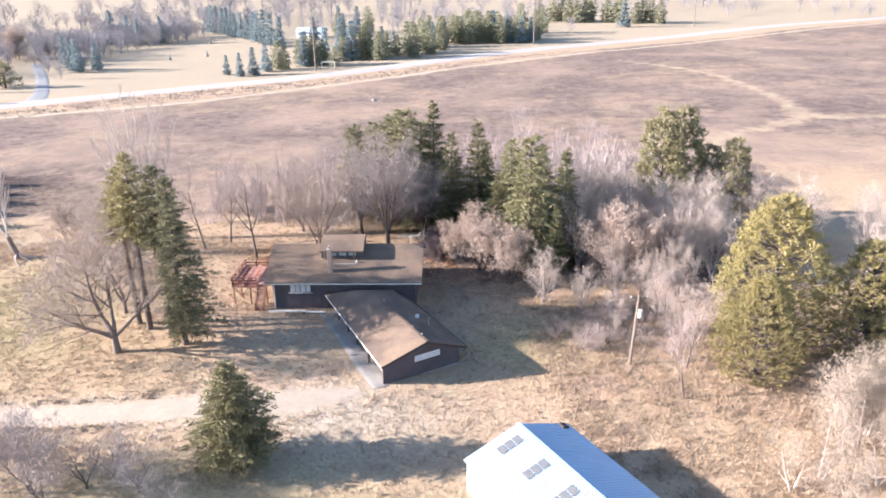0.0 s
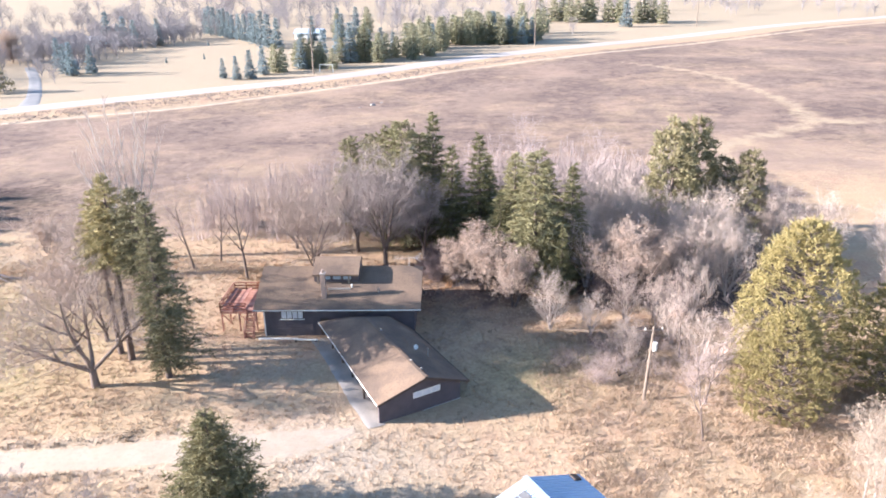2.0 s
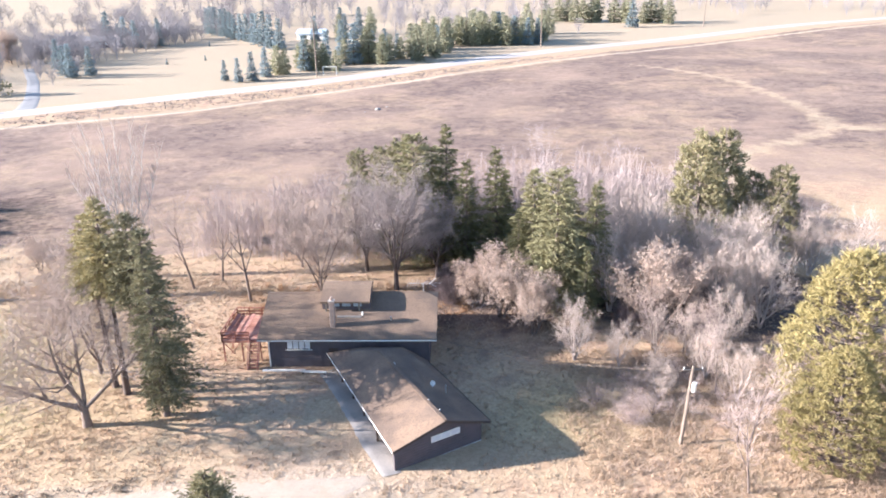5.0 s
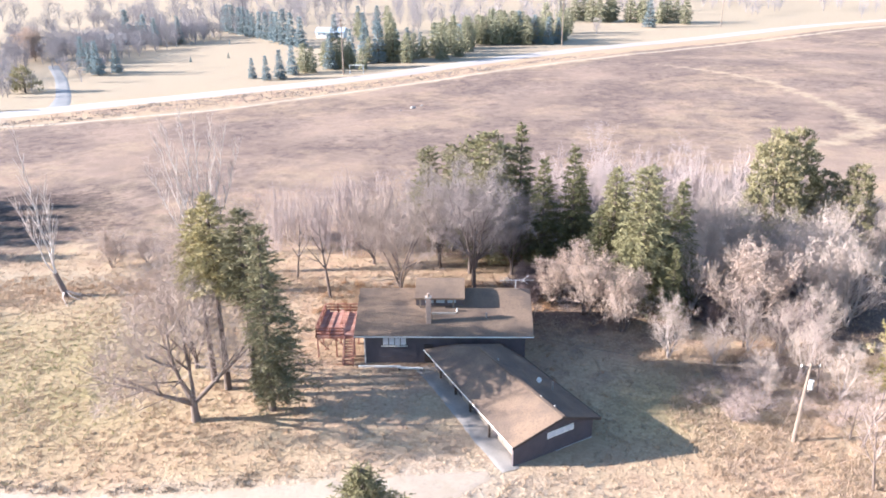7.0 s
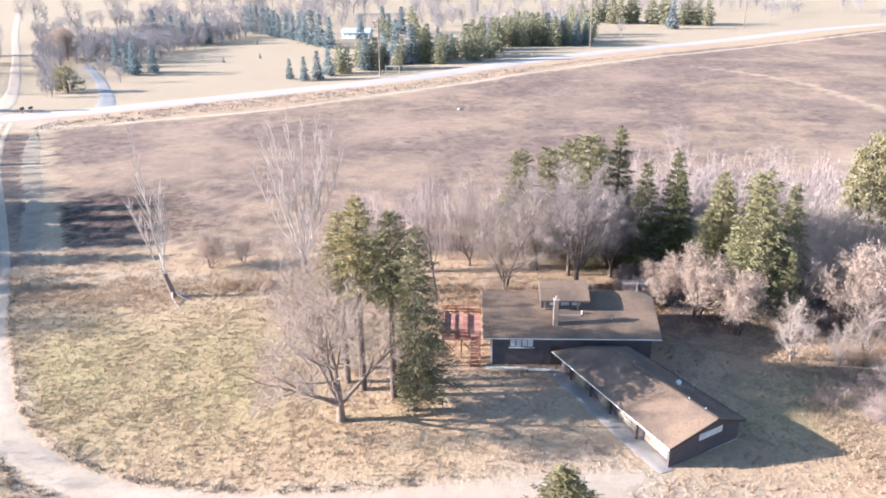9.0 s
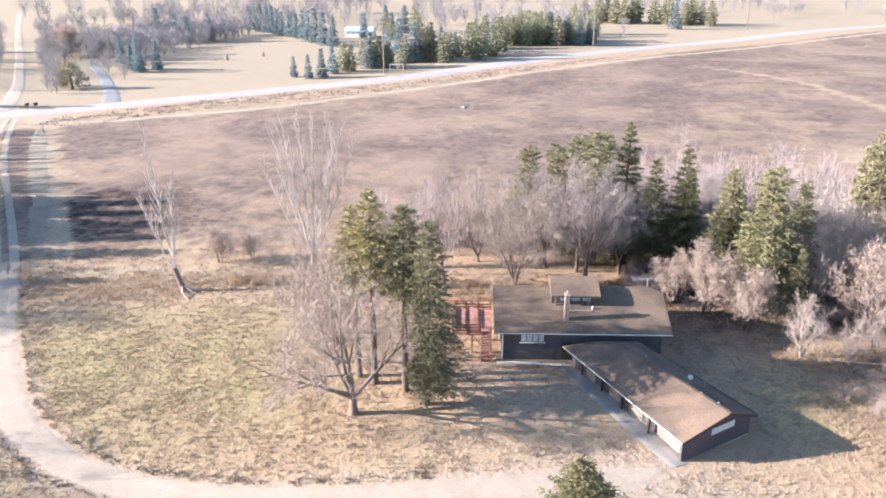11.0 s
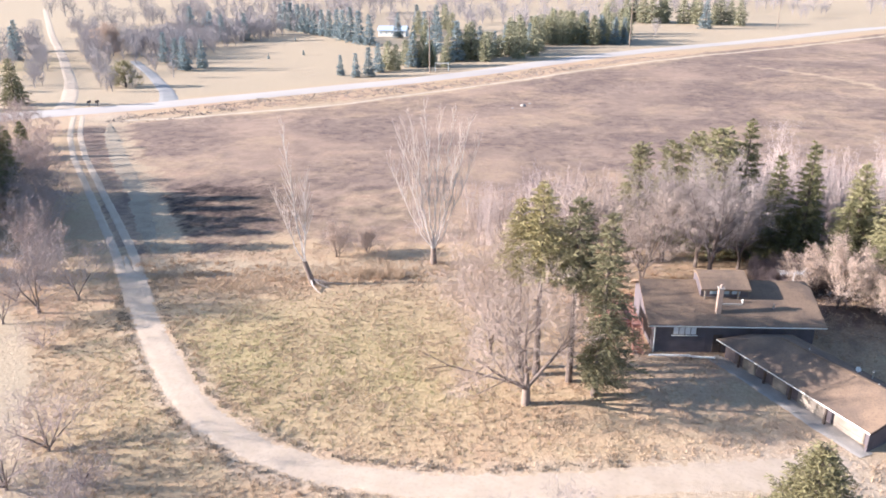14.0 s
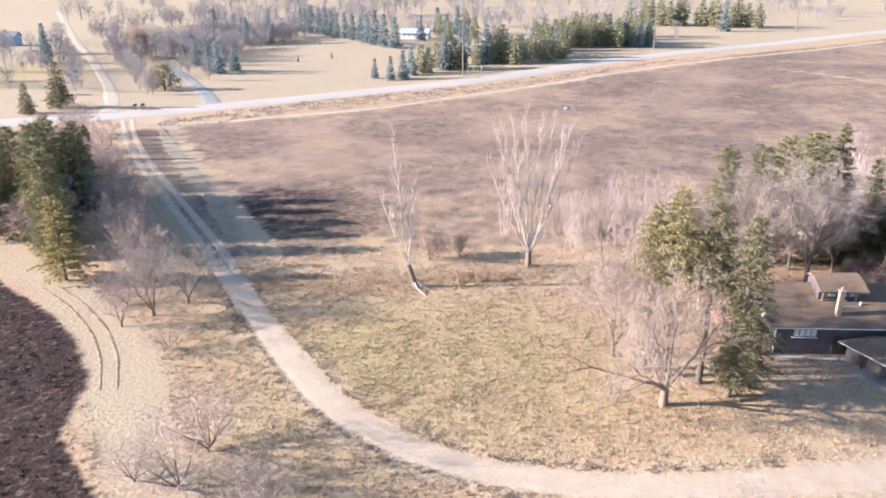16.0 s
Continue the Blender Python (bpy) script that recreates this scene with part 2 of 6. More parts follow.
# x, y and half the width
LANE = [(-146.5, 205, 2.4), (-134, 179, 2.0), (-121.5, 157, 1.9), (-100.6, 123.9, 1.9), (-87.6, 103.1, 1.7), (-78.1, 86.4, 1.7), (-72.9, 77.8, 1.8), (-69, 71.8, 1.8), (-65.5, 66.6, 1.8),
        (-61, 61.9, 1.8), (-55.5, 58, 1.7), (-49, 55.5, 1.7), (-42, 54.3, 1.8), (-34, 54.3, 1.8), (-28, 54.9, 1.9), (-22, 55.8, 2.1), (-16, 56.4, 2.4), (-11.5, 57.4, 2.2), (-8.6, 58.6, 1.4), (-7.2, 59.4, 0.5)]
HIGHWAY = [(-328.1, 147.7, 7.8), (-163.1, 203.7, 7.8), (-135.1, 218.7, 7.8), (-110.7, 240.7, 7.8), (-81.1, 263.7, 7.8), (-49.1, 286.7, 7.8), (-0.1, 338.7, 7.8), (41.9, 378.7, 7.8), (75.9, 408.7, 7.8), (133.9, 452.7, 7.8), (231.9, 529.7, 7.8), (421.9, 657.7, 7.8), (901.9, 897.7, 7.8)]
CROSS = [(-156, 215, 3.6), (-163, 236, 2.6), (-231, 355, 2.5), (-307, 484, 2.5), (-460, 753, 2.6)]
DRIVE = [(-131, 229, 4.0), (-136, 243, 3.0), (-161, 290, 2.6), (-187, 333, 2.6)]
DITCH = [(-131, 199, 1.7), (-123, 198.5, 1.7), (-101, 212.5, 1.7), (-79, 224.0, 1.7), (-52, 252.5, 1.7), (-34, 267.5, 1.7), (0, 301.5, 1.7), (54, 347.5, 1.8), (144, 420.5, 1.8), (304, 540.5, 1.8)]
STRIP = [(-131, 195, 1.6), (-125.8, 184.8, 1.6), (-111.8, 159, 1.5), (-95.8, 132, 1.5), (-80.7, 104.4, 1.4)]
RIM_Y = [20, 51.2, 54.3, 57.6, 59.3, 61.8, 64.2, 67.6, 69.9, 73.2, 78.5, 84.0, 92.7, 110]
RIM_X = [-58, -79.9, -82.7, -85.7, -87.1, -88.1, -88.2, -88.6, -89.9, -92.2, -96.4, -101.7, -113.3, -135]
TANPATH = [(-122, 106, 3.0), (-111, 96.7, 3.0), (-100.9, 87.7, 3.4), (-91.1, 77.5, 4.0), (-85.5, 68.1, 4.6), (-81.1, 60.5, 4.0), (-76, 52, 4.0), (-70, 42, 4.0)]
TRACKS = [(150, 172, 0.9), (112, 196, 1.4), (88, 190, 3.0), (96.8, 215.8, 1.1), (92, 279, 1.0), (69, 317, 0.8)]
TRACKS2 = [(88, 190, 1.8), (60.5, 168, 1.2), (49, 139, 0.8), (40, 122, 0.6)]


def sheet(name, line, mat, n, up, label, category, rough=0.3):
    q = along(line, n)
    d = np.gradient(q[:, :2], axis=0)
    d /= np.linalg.norm(d, axis=1)[:, None]
    nrm = np.stack([-d[:, 1], d[:, 0]], 1)
    cols = np.linspace(-1, 1, 7)
    v = []
    for i, c in enumerate(cols):
        wob = rng.normal(0, rough, n) if i in (0, 6) else np.zeros(n)
        xy = q[:, :2] + nrm * ((q[:, 2] * c) + wob)[:, None]
        z = lift(xy[:, 0], xy[:, 1]) + up * (1 if 0 < i < 6 else -1.5)
        v.append(np.c_[xy, z])
    v = np.concatenate(v)
    f = [(a * n + i, a * n + i + 1, (a + 1) * n + i + 1, (a + 1) * n + i) for a in range(6) for i in range(n - 1)]
    return tagged(mesh_part(name, v, np.array(f)[:, ::-1], mat, smooth=True), label, category, kind="structure")


def steps(knots):
    out = [knots[0][0]]
    for (a, s0), (b, s1) in zip(knots[:-1], knots[1:]):
        while out[-1] < b:
            u = min(max((out[-1] - a) / (b - a), 0), 1)
            out.append(out[-1] + s0 + (s1 - s0) * u)
    return np.array(out)


gx = steps([(-3000, 400), (-400, 12), (-140, 1.5), (-110, 0.95), (45, 0.95), (120, 2.4), (400, 14), (3000, 400)])
gy = steps([(-600, 120), (20, 1.2), (35, 0.85), (110, 0.95), (260, 2.6), (500, 8), (4000, 400)])
X, Y = np.meshgrid(gx, gy)
fx, fy = X.ravel(), Y.ravel()


def cloud(x, y, size, seed):
    """Soft random patches between 0 and 1, made of a few turned waves."""
    r = np.random.default_rng(seed)
    s = np.zeros_like(x)
    for k in range(14):
        a, f, p = r.uniform(0, 6.28), r.uniform(0.5, 2.4) / size, r.uniform(0, 6.28)
        s += np.sin((x * math.cos(a) + y * math.sin(a)) * f * 6.28 + p) / (0.6 + f * size * 0.5)
    return 1 / (1 + np.exp(-s * 0.9))


def soft(d, low, high):
    u = np.clip((d - low) / (high - low), 0, 1)
    return u * u * (3 - 2 * u)


def place_masks(x, y):
    """burnt field with some painted shade, green lawn, pale straw: weights 0 to 1."""
    c1, c2, c3 = cloud(x, y, 30, 1), cloud(x, y, 7, 2), cloud(x, y, 60, 5)
    wob = 5 * (c2 - 0.5) + 8 * (c1 - 0.5)
    dh, _ = away(x, y, HIGHWAY)
    south = x * 0.63 - y * 0.77 + 300 > 0
    line = 102 + np.where(x > 20, (x - 20) * 0.1, 0)
    burn_shade = soft(y + wob - line, 0, 9) * soft(dh, 20, 28) * (y < 0.77 * x + 322)
    burn_shade *= 0.72 + 0.28 * soft(c3, 0.2, 0.7)
    hole = np.exp(-((x + 45) / 45) ** 2 - ((y - 150) / 34) ** 2)
    burn_shade *= 1 - 0.3 * hole * (0.4 + 0.6 * c1)
    burn_shade *= 1 - 0.75 * soft(x + wob, 52, 62) * soft(-y - wob, -165, -125)
    lane, lw = away(x, y, LANE)
    for ln in (STRIP, TRACKS, TRACKS2, DITCH):
        d, w = away(x, y, along(ln, 60))
        burn_shade *= 0.4 + 0.6 * soft(d + 3.0 * (c2 - 0.5), w * 0.4, w * 3.0)
    tp, tw = away(x, y, TANPATH)
    rim = np.interp(y, RIM_Y, RIM_X)
    char_shade = soft(rim - x + 0.8 * (c2 - 0.5), -1.0, 1.4) * (y < 112)
    # burnt ground beside the lane, blackened further to deepen the conifer row's shadow
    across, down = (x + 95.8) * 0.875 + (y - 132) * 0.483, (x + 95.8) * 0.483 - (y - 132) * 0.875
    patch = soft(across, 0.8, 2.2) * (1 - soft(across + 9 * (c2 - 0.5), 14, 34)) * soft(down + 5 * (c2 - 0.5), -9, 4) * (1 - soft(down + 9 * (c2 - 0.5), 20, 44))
    char_shade = np.maximum(char_shade, patch * (0.6 + 0.25 * (c2 - 0.5)))
    burn_shade = np.maximum(burn_shade, char_shade)
    # deep shade under the grove, painted in as extra dark weight
    burn_shade = np.maximum(burn_shade, 0.98 * soft(np.exp(-((x - 6) / 12) ** 2 - ((y - 93) / 9) ** 2) + 0.3 * (c2 - 0.5), 0.25, 0.6))
    # painted shade as well: thicket floor and the angle of the house darkened
    burn_shade = np.maximum(burn_shade, 0.95 * soft(np.exp(-((x - 29) / 20) ** 2 - ((y - 94) / 15) ** 2) + 0.3 * (c2 - 0.5), 0.3, 0.6))
    burn_shade = np.maximum(burn_shade, 0.35 * soft(np.exp(-((x - 4) / 9) ** 2 - ((y - 80) / 8) ** 2) + 0.35 * (c2 - 0.5), 0.25, 0.65))
    burn_shade = np.maximum(burn_shade, 0.6 * soft(np.exp(-((x - 20) / 8) ** 2 - ((y - 74) / 5) ** 2) + 0.5 * (c2 - 0.5), 0.35, 0.7))
    # the rough ditch between road and track
    burn_shade = np.maximum(burn_shade, 0.6 * soft(dh, 8, 9) * (1 - soft(dh, 20, 26)) * (y < 0.77 * x + 322) * soft(c2, 0.2, 0.6))
    burn_shade = np.where((y > 100) & (x < -101 - (y - 124) * 0.58), burn_shade * 0.25, burn_shade)
    green = np.exp(-((x + 56) / 21) ** 2 - ((y - 74) / 17) ** 2) * (0.6 + 0.4 * c1) * soft(lane, lw, lw + 1.5)
    green = np.maximum(green, 0.8 * np.exp(-((x - 9) / 7) ** 2 - ((y - 69) / 7) ** 2))
    green = np.maximum(green, 1.0 * np.exp(-((x + 45) / 8) ** 2 - ((y - 71) / 9) ** 2) * (0.55 + 0.45 * c2))
    green = np.maximum(green, 0.5 * np.exp(-((x + 20) / 25) ** 2 - ((y - 44) / 5) ** 2))
    green = np.maximum(green, 1.0 * np.exp(-((x + 232) / 30) ** 2 - ((y - 300) / 60) ** 2) * (dh > 6))
    straw = np.maximum(soft(-tp, -tw * 1.3, -tw * 0.7), 0.0)
    for ln in (STRIP, TRACKS, TRACKS2, DITCH):
        d, w = away(x, y, along(ln, 60))
        straw = np.maximum(straw, (0.7 if ln in (TRACKS, TRACKS2) else 0.8) * (1 - soft(d + 3.0 * (c2 - 0.5), w * 0.2, w * 2.6)))
    straw = np.maximum(straw, soft(y - 0.77 * x, 322, 345) * (1 - 0.8 * np.exp(-((x + 238) / 30) ** 2 - ((y - 300) / 48) ** 2)))
    straw = np.maximum(straw, 0.75 * soft(np.exp(-((x - 106) / 16) ** 2 - ((y - 222) / 22) ** 2) + 0.4 * (c2 - 0.5), 0.3, 0.8))
    straw = np.maximum(straw, 0.8 * np.exp(-((x + 138) / 9) ** 2 - ((y - 199) / 8) ** 2))
    straw = np.maximum(straw, np.exp(-((y - 98) / 3.0) ** 2) * (x < -38) * (x > -84))
    straw = np.maximum(straw, np.exp(-((x + 10) / 12) ** 2 - ((y - 54) / 5) ** 2))
    worn = np.exp(-((x + 9.5) / 9.5) ** 2 - ((y - 56.2) / 4.6) ** 2) * (0.55 + 0.7 * c2)
    worn = np.maximum(worn, 0.7 * (1 - soft(lane + 1.5 * (c2 - 0.5), lw, lw + 1.6)) * (y < 79))
    worn = np.maximum(worn, 0.9 * np.exp(-((x + 139 + 0.5 * (y - 205)) / 6) ** 2 - ((y - 205) / 11) ** 2) * (0.6 + 0.5 * c2))
    # painted shade behind the house and in the thicket; last entry browns the field
    shade_brown = 0.55 * soft(np.exp(-((x - 5) / 11) ** 2 - ((y - 86) / 11) ** 2) + 0.25 * (c2 - 0.5), 0.25, 0.75)
    shade_brown = np.maximum(shade_brown, 0.6 * soft(np.exp(-((x - 29) / 20) ** 2 - ((y - 94) / 15) ** 2) + 0.3 * (c2 - 0.5), 0.3, 0.7))
    shade_brown = np.maximum(shade_brown, 0.22 * soft(np.exp(-((x - 3) / 9) ** 2 - ((y - 77) / 7) ** 2) + 0.25 * (c2 - 0.5), 0.3, 0.8))
    shade_brown = np.maximum(shade_brown, 0.3 * np.exp(-((x - 10) / 8) ** 2 - ((y - 70) / 8) ** 2) * (0.5 + 0.7 * c2))
    shade_brown = np.maximum(shade_brown, 0.75 * np.exp(-((x + 64) / 25) ** 2 - ((y - 128) / 24) ** 2) * soft(0.6 * c2 + 0.4 * c1, 0.25, 0.75) * soft(across, 1, 3))
    return burn_shade, green, straw, char_shade, worn, shade_brown


burn_shade, green, straw, char_shade, worn, shade_brown = place_masks(fx, fy)
laned, lanew = away(fx, fy, LANE)
tuss = (cloud(fx, fy, 2.2, 11) - 0.5) * 0.03 * (np.abs(fx) < 140) * (fy < 140) * soft(laned, lanew, lanew + 1.2)
slope = lift(fx, fy) + tuss
nx, ny = len(gx), len(gy)
ids = np.arange(nx * ny).reshape(ny, nx)
quads = np.stack([ids[:-1, :-1], ids[:-1, 1:], ids[1:, 1:], ids[1:, :-1]], -1).reshape(-1, 4)
GROUND = bpy.data.materials.new("winter_grassland")
GROUND.use_nodes = True
nt = GROUND.node_tree
gb = nt.nodes["Principled BSDF"]
gb.inputs["Roughness"].default_value, gb.inputs["Specular IOR Level"].default_value = 0.95, 0.1


def gnoise(scale, detail, low, high, dist=0.0):
    n = nt.nodes.new("ShaderNodeTexNoise")
    n.inputs["Scale"].default_value, n.inputs["Detail"].default_value, n.inputs["Distortion"].default_value = scale, detail, dist
    nt.links.new(nt.nodes["where"].outputs["Position"], n.inputs["Vector"])
    r = nt.nodes.new("ShaderNodeMapRange")
    r.inputs[1].default_value, r.inputs[2].default_value = low, high
    nt.links.new(n.outputs[0], r.inputs[0])
    return r.outputs[0]


def gmix(fac, a, b):
    x = nt.nodes.new("ShaderNodeMix")
    x.data_type = "RGBA"
    nt.links.new(fac, x.inputs[0])
    for i, c in ((6, a), (7, b)):
        if isinstance(c, tuple):
            x.inputs[i].default_value = (*c, 1)
        else:
            nt.links.new(c, x.inputs[i])
    return x.outputs[2]


def gmath(op, a, b):
    x = nt.nodes.new("ShaderNodeMath")
    x.operation = op
    for i, c in enumerate((a, b)):
        if isinstance(c, float):
            x.inputs[i].default_value = c
        else:
            nt.links.new(c, x.inputs[i])
    return x.outputs[0]


w = nt.nodes.new("ShaderNodeNewGeometry")
w.name = "where"
at = nt.nodes.new("ShaderNodeAttribute")
at.attribute_name = "cover"
sep = nt.nodes.new("ShaderNodeSeparateColor")
nt.links.new(at.outputs["Color"], sep.inputs[0])
fine, mid, wide = gnoise(2.6, 6, 0.35, 0.68), gnoise(0.45, 5, 0.35, 0.65), gnoise(0.06, 4, 0.35, 0.65)
tiny = gnoise(9.0, 4, 0.35, 0.7)
dry = gmix(fine, (0.33, 0.235, 0.155), (0.50, 0.375, 0.26))
dry = gmix(gmath("MULTIPLY", mid, 0.7), dry, (0.385, 0.24, 0.172))
dry = gmix(gmath("MULTIPLY", wide, 0.4), dry, (0.43, 0.34, 0.205))
grass = gmix(fine, (0.24, 0.21, 0.085), (0.42, 0.362, 0.165))
grass = gmix(gmath("MULTIPLY", mid, 0.5), grass, (0.27, 0.225, 0.14))
burnt = gmix(fine, (0.14, 0.098, 0.082), (0.24, 0.172, 0.14))
vm = nt.nodes.new("ShaderNodeVectorMath")
vm.operation = "MULTIPLY"
vm.inputs[1].default_value = (0.045, 0.032, 1)
nt.links.new(nt.nodes["where"].outputs["Position"], vm.inputs[0])
sn = nt.nodes.new("ShaderNodeTexNoise")
sn.inputs["Scale"].default_value, sn.inputs["Detail"].default_value, sn.inputs["Distortion"].default_value = 1.0, 6, 0.7
nt.links.new(vm.outputs[0], sn.inputs["Vector"])
sr = nt.nodes.new("ShaderNodeMapRange")
sr.inputs[1].default_value, sr.inputs[2].default_value = 0.42, 0.66
nt.links.new(sn.outputs[0], sr.inputs[0])
burnt = gmix(gmath("MULTIPLY", mid, 0.4), burnt, (0.25, 0.192, 0.17))
burnt = gmix(gmath("MULTIPLY", sr.outputs[0], 0.45), burnt, (0.33, 0.245, 0.195))
burnt = gmix(gmath("MULTIPLY", gnoise(0.2, 6, 0.46, 0.66, 0.5), 0.5), burnt, (0.36, 0.26, 0.195))
burnt = gmix(gmath("MULTIPLY", gnoise(0.33, 6, 0.48, 0.68, 0.8), 0.6), burnt, (0.1, 0.07, 0.063))
burnt = gmix(gmath("MULTIPLY", gnoise(0.8, 5, 0.52, 0.68, 0.6), 0.5), burnt, (0.09, 0.063, 0.056))
burnt = gmix(gmath("MULTIPLY", gnoise(0.035, 4, 0.45, 0.62, 0.6), 0.3), burnt, (0.11, 0.08, 0.073))
burnt = gmix(gmath("MULTIPLY", gnoise(0.02, 5, 0.5, 0.64, 0.8), 0.5), burnt, (0.37, 0.265, 0.2))
pale = gmix(fine, (0.34, 0.268, 0.19), (0.43, 0.35, 0.253))
col = gmix(gmath("MULTIPLY", sep.outputs[1], gmath("ADD", gmath("MULTIPLY", mid, 0.5), 0.5)), dry, grass)
col = gmix(sep.outputs[2], col, pale)
br = nt.nodes.new("ShaderNodeMapRange")
br.inputs[1].default_value, br.inputs[2].default_value = 0.3, 0.85
patch = gmath("ADD", gmath("MULTIPLY", gnoise(0.16, 6, 0.2, 0.8, 0.6), 0.55), gmath("MULTIPLY", gnoise(0.9, 5, 0.2, 0.8), 0.35))
nt.links.new(gmath("ADD", sep.outputs[0], gmath("SUBTRACT", patch, 0.45)), br.inputs[0])
col = gmix(gmath("MULTIPLY", br.outputs[0], gmath("MINIMUM", gmath("MULTIPLY", sep.outputs[0], 3.0), 1.0)), col, burnt)
# charred ground colour; by the lane it also carries painted conifer shadow
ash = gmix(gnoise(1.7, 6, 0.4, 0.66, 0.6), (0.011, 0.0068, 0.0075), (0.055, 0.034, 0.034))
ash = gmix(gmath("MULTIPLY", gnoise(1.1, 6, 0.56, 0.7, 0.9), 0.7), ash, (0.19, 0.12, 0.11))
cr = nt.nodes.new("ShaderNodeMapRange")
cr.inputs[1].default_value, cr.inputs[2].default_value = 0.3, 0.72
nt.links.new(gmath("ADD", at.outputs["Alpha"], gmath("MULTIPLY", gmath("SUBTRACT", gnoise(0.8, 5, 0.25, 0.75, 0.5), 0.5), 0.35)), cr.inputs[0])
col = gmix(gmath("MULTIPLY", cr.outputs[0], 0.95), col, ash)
# brown-black colour for the painted shade and the darker part of the field
ma = nt.nodes.new("ShaderNodeAttribute")
ma.attribute_name = "shade_brown"
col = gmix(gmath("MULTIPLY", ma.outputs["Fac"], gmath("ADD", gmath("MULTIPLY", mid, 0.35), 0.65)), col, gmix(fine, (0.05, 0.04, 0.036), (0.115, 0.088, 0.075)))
wa = nt.nodes.new("ShaderNodeAttribute")
wa.attribute_name = "worn"
col = gmix(gmath("MULTIPLY", wa.outputs["Fac"], gmath("ADD", gmath("MULTIPLY", mid, 0.5), 0.5)), col, gmix(fine, (0.40, 0.32, 0.245), (0.52, 0.425, 0.335)))
dk = nt.nodes.new("ShaderNodeMix")
dk.data_type, dk.blend_type = "RGBA", "MULTIPLY"
dk.inputs[7].default_value = (0.62, 0.58, 0.52, 1)
nt.links.new(gmath("MULTIPLY", tiny, 0.6), dk.inputs[0])
nt.links.new(col, dk.inputs[6])
nt.links.new(dk.outputs[2], gb.inputs["Base Color"])
bp = nt.nodes.new("ShaderNodeBump")
bp.inputs["Strength"].default_value, bp.inputs["Distance"].default_value = 0.5, 0.07
nt.links.new(gmath("ADD", fine, gmath("MULTIPLY", tiny, 0.5)), bp.inputs["Height"])
nt.links.new(bp.outputs[0], gb.inputs["Normal"])
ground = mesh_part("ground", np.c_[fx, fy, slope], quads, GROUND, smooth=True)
tagged(ground, "dry tan and burnt brown winter grassland with worn patches", "ground", kind="structure")
dirt = ground.data.attributes.new("worn", "FLOAT", "POINT")
dirt.data.foreach_set("value", np.clip(worn, 0, 1).astype(np.float32))
shade_brown_layer = ground.data.attributes.new("shade_brown", "FLOAT", "POINT")
shade_brown_layer.data.foreach_set("value", np.clip(shade_brown, 0, 1).astype(np.float32))
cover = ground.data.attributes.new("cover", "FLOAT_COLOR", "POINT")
cover.data.foreach_set("color", np.c_[burn_shade, green, straw, char_shade].astype(np.float32).ravel())

bed = [(-87, 102, 0.2), (-83.5, 95.8, 0.8), (-78.1, 86.4, 1.6), (-75.4, 81.9, 1.7)] + [p for p in LANE if p[1] < 79]
sheet("lane", bed, GRAVEL, 220, 0.03, "pale gravel farm lane curving to the house", "lane", 0.34)
north = along([p for p in LANE if 84 < p[1] < 206], 130)
nd = np.gradient(north[:, :2], axis=0)
nd /= np.linalg.norm(nd, axis=1)[:, None]
for side in (-1, 1):
    off = north[:, :2] + np.c_[-nd[:, 1], nd[:, 0]] * side * 1.1
    sheet("wheel_track", [(*p, 0.78) for p in off], GRAVEL, 160, 0.035 if side < 0 else 0.038, "pale gravel wheel track of the farm lane", "lane", 0.12)
RUT = material("worn_rut", (0.17, 0.118, 0.078), 0.95, [(0.8, (0.32, 0.24, 0.165), 0.95, 0.4, 0.58)], 0.3, 9)
TRACK = material("pale_dust_track", (0.45, 0.37, 0.29), 0.95, [(0.25, (0.36, 0.28, 0.21), 0.8, 0.45, 0.65), (2.0, (0.5, 0.42, 0.33), 0.5, 0.45, 0.7)], 0.3, 9)
for off in (-0.85, 0.75):
    sheet("wheel_rut", [(-106 + off * 0.7, 91.5 + off * 0.7, 0.1), (-99.5 + off * 0.8, 86 + off * 0.6, 0.2), (-93.5 + off, 79.5 + off * 0.4, 0.22), (-89.3 + off, 73 + off * 0.3, 0.2), (-86.6 + off, 67 + off * 0.2, 0.12)], RUT, 60, 0.03, "dark wheel rut worn into the tan path", "rut", 0.08)
VERGE = material("dull_verge_grass", (0.29, 0.235, 0.175), 0.95, [(0.25, (0.21, 0.165, 0.122), 0.8, 0.42, 0.62), (2.5, (0.34, 0.28, 0.21), 0.6, 0.45, 0.7)], 0.4, 7)
sheet("verge_strip", [(-133, 195, 0.4), (-127.6, 184, 1.9), (-113.6, 158, 2.2), (-97.8, 131, 2.0), (-88.6, 113, 1.6), (-83, 103, 0.3)], VERGE, 110, 0.03, "dull worn strip beside the farm lane", "track", 0.45)
sheet("farm_track", [(x, y, 0.95) for x, y, _ in DITCH], TRACK, 150, 0.06, "pale dusty track along the road ditch", "track", 0.35)
sheet("road", HIGHWAY, ROAD, 160, 0.16, "pale worn two-lane country road", "road", 0.15)
sheet("side_road", CROSS, GRAVEL, 60, 0.12, "straight pale gravel side road running away", "road", 0.2)
sheet("driveway", DRIVE, GREYDRIVE, 40, 0.12, "grey driveway joining the country road", "driveway", 0.2)


def gz(x, y):
    return float(lift(x, y))

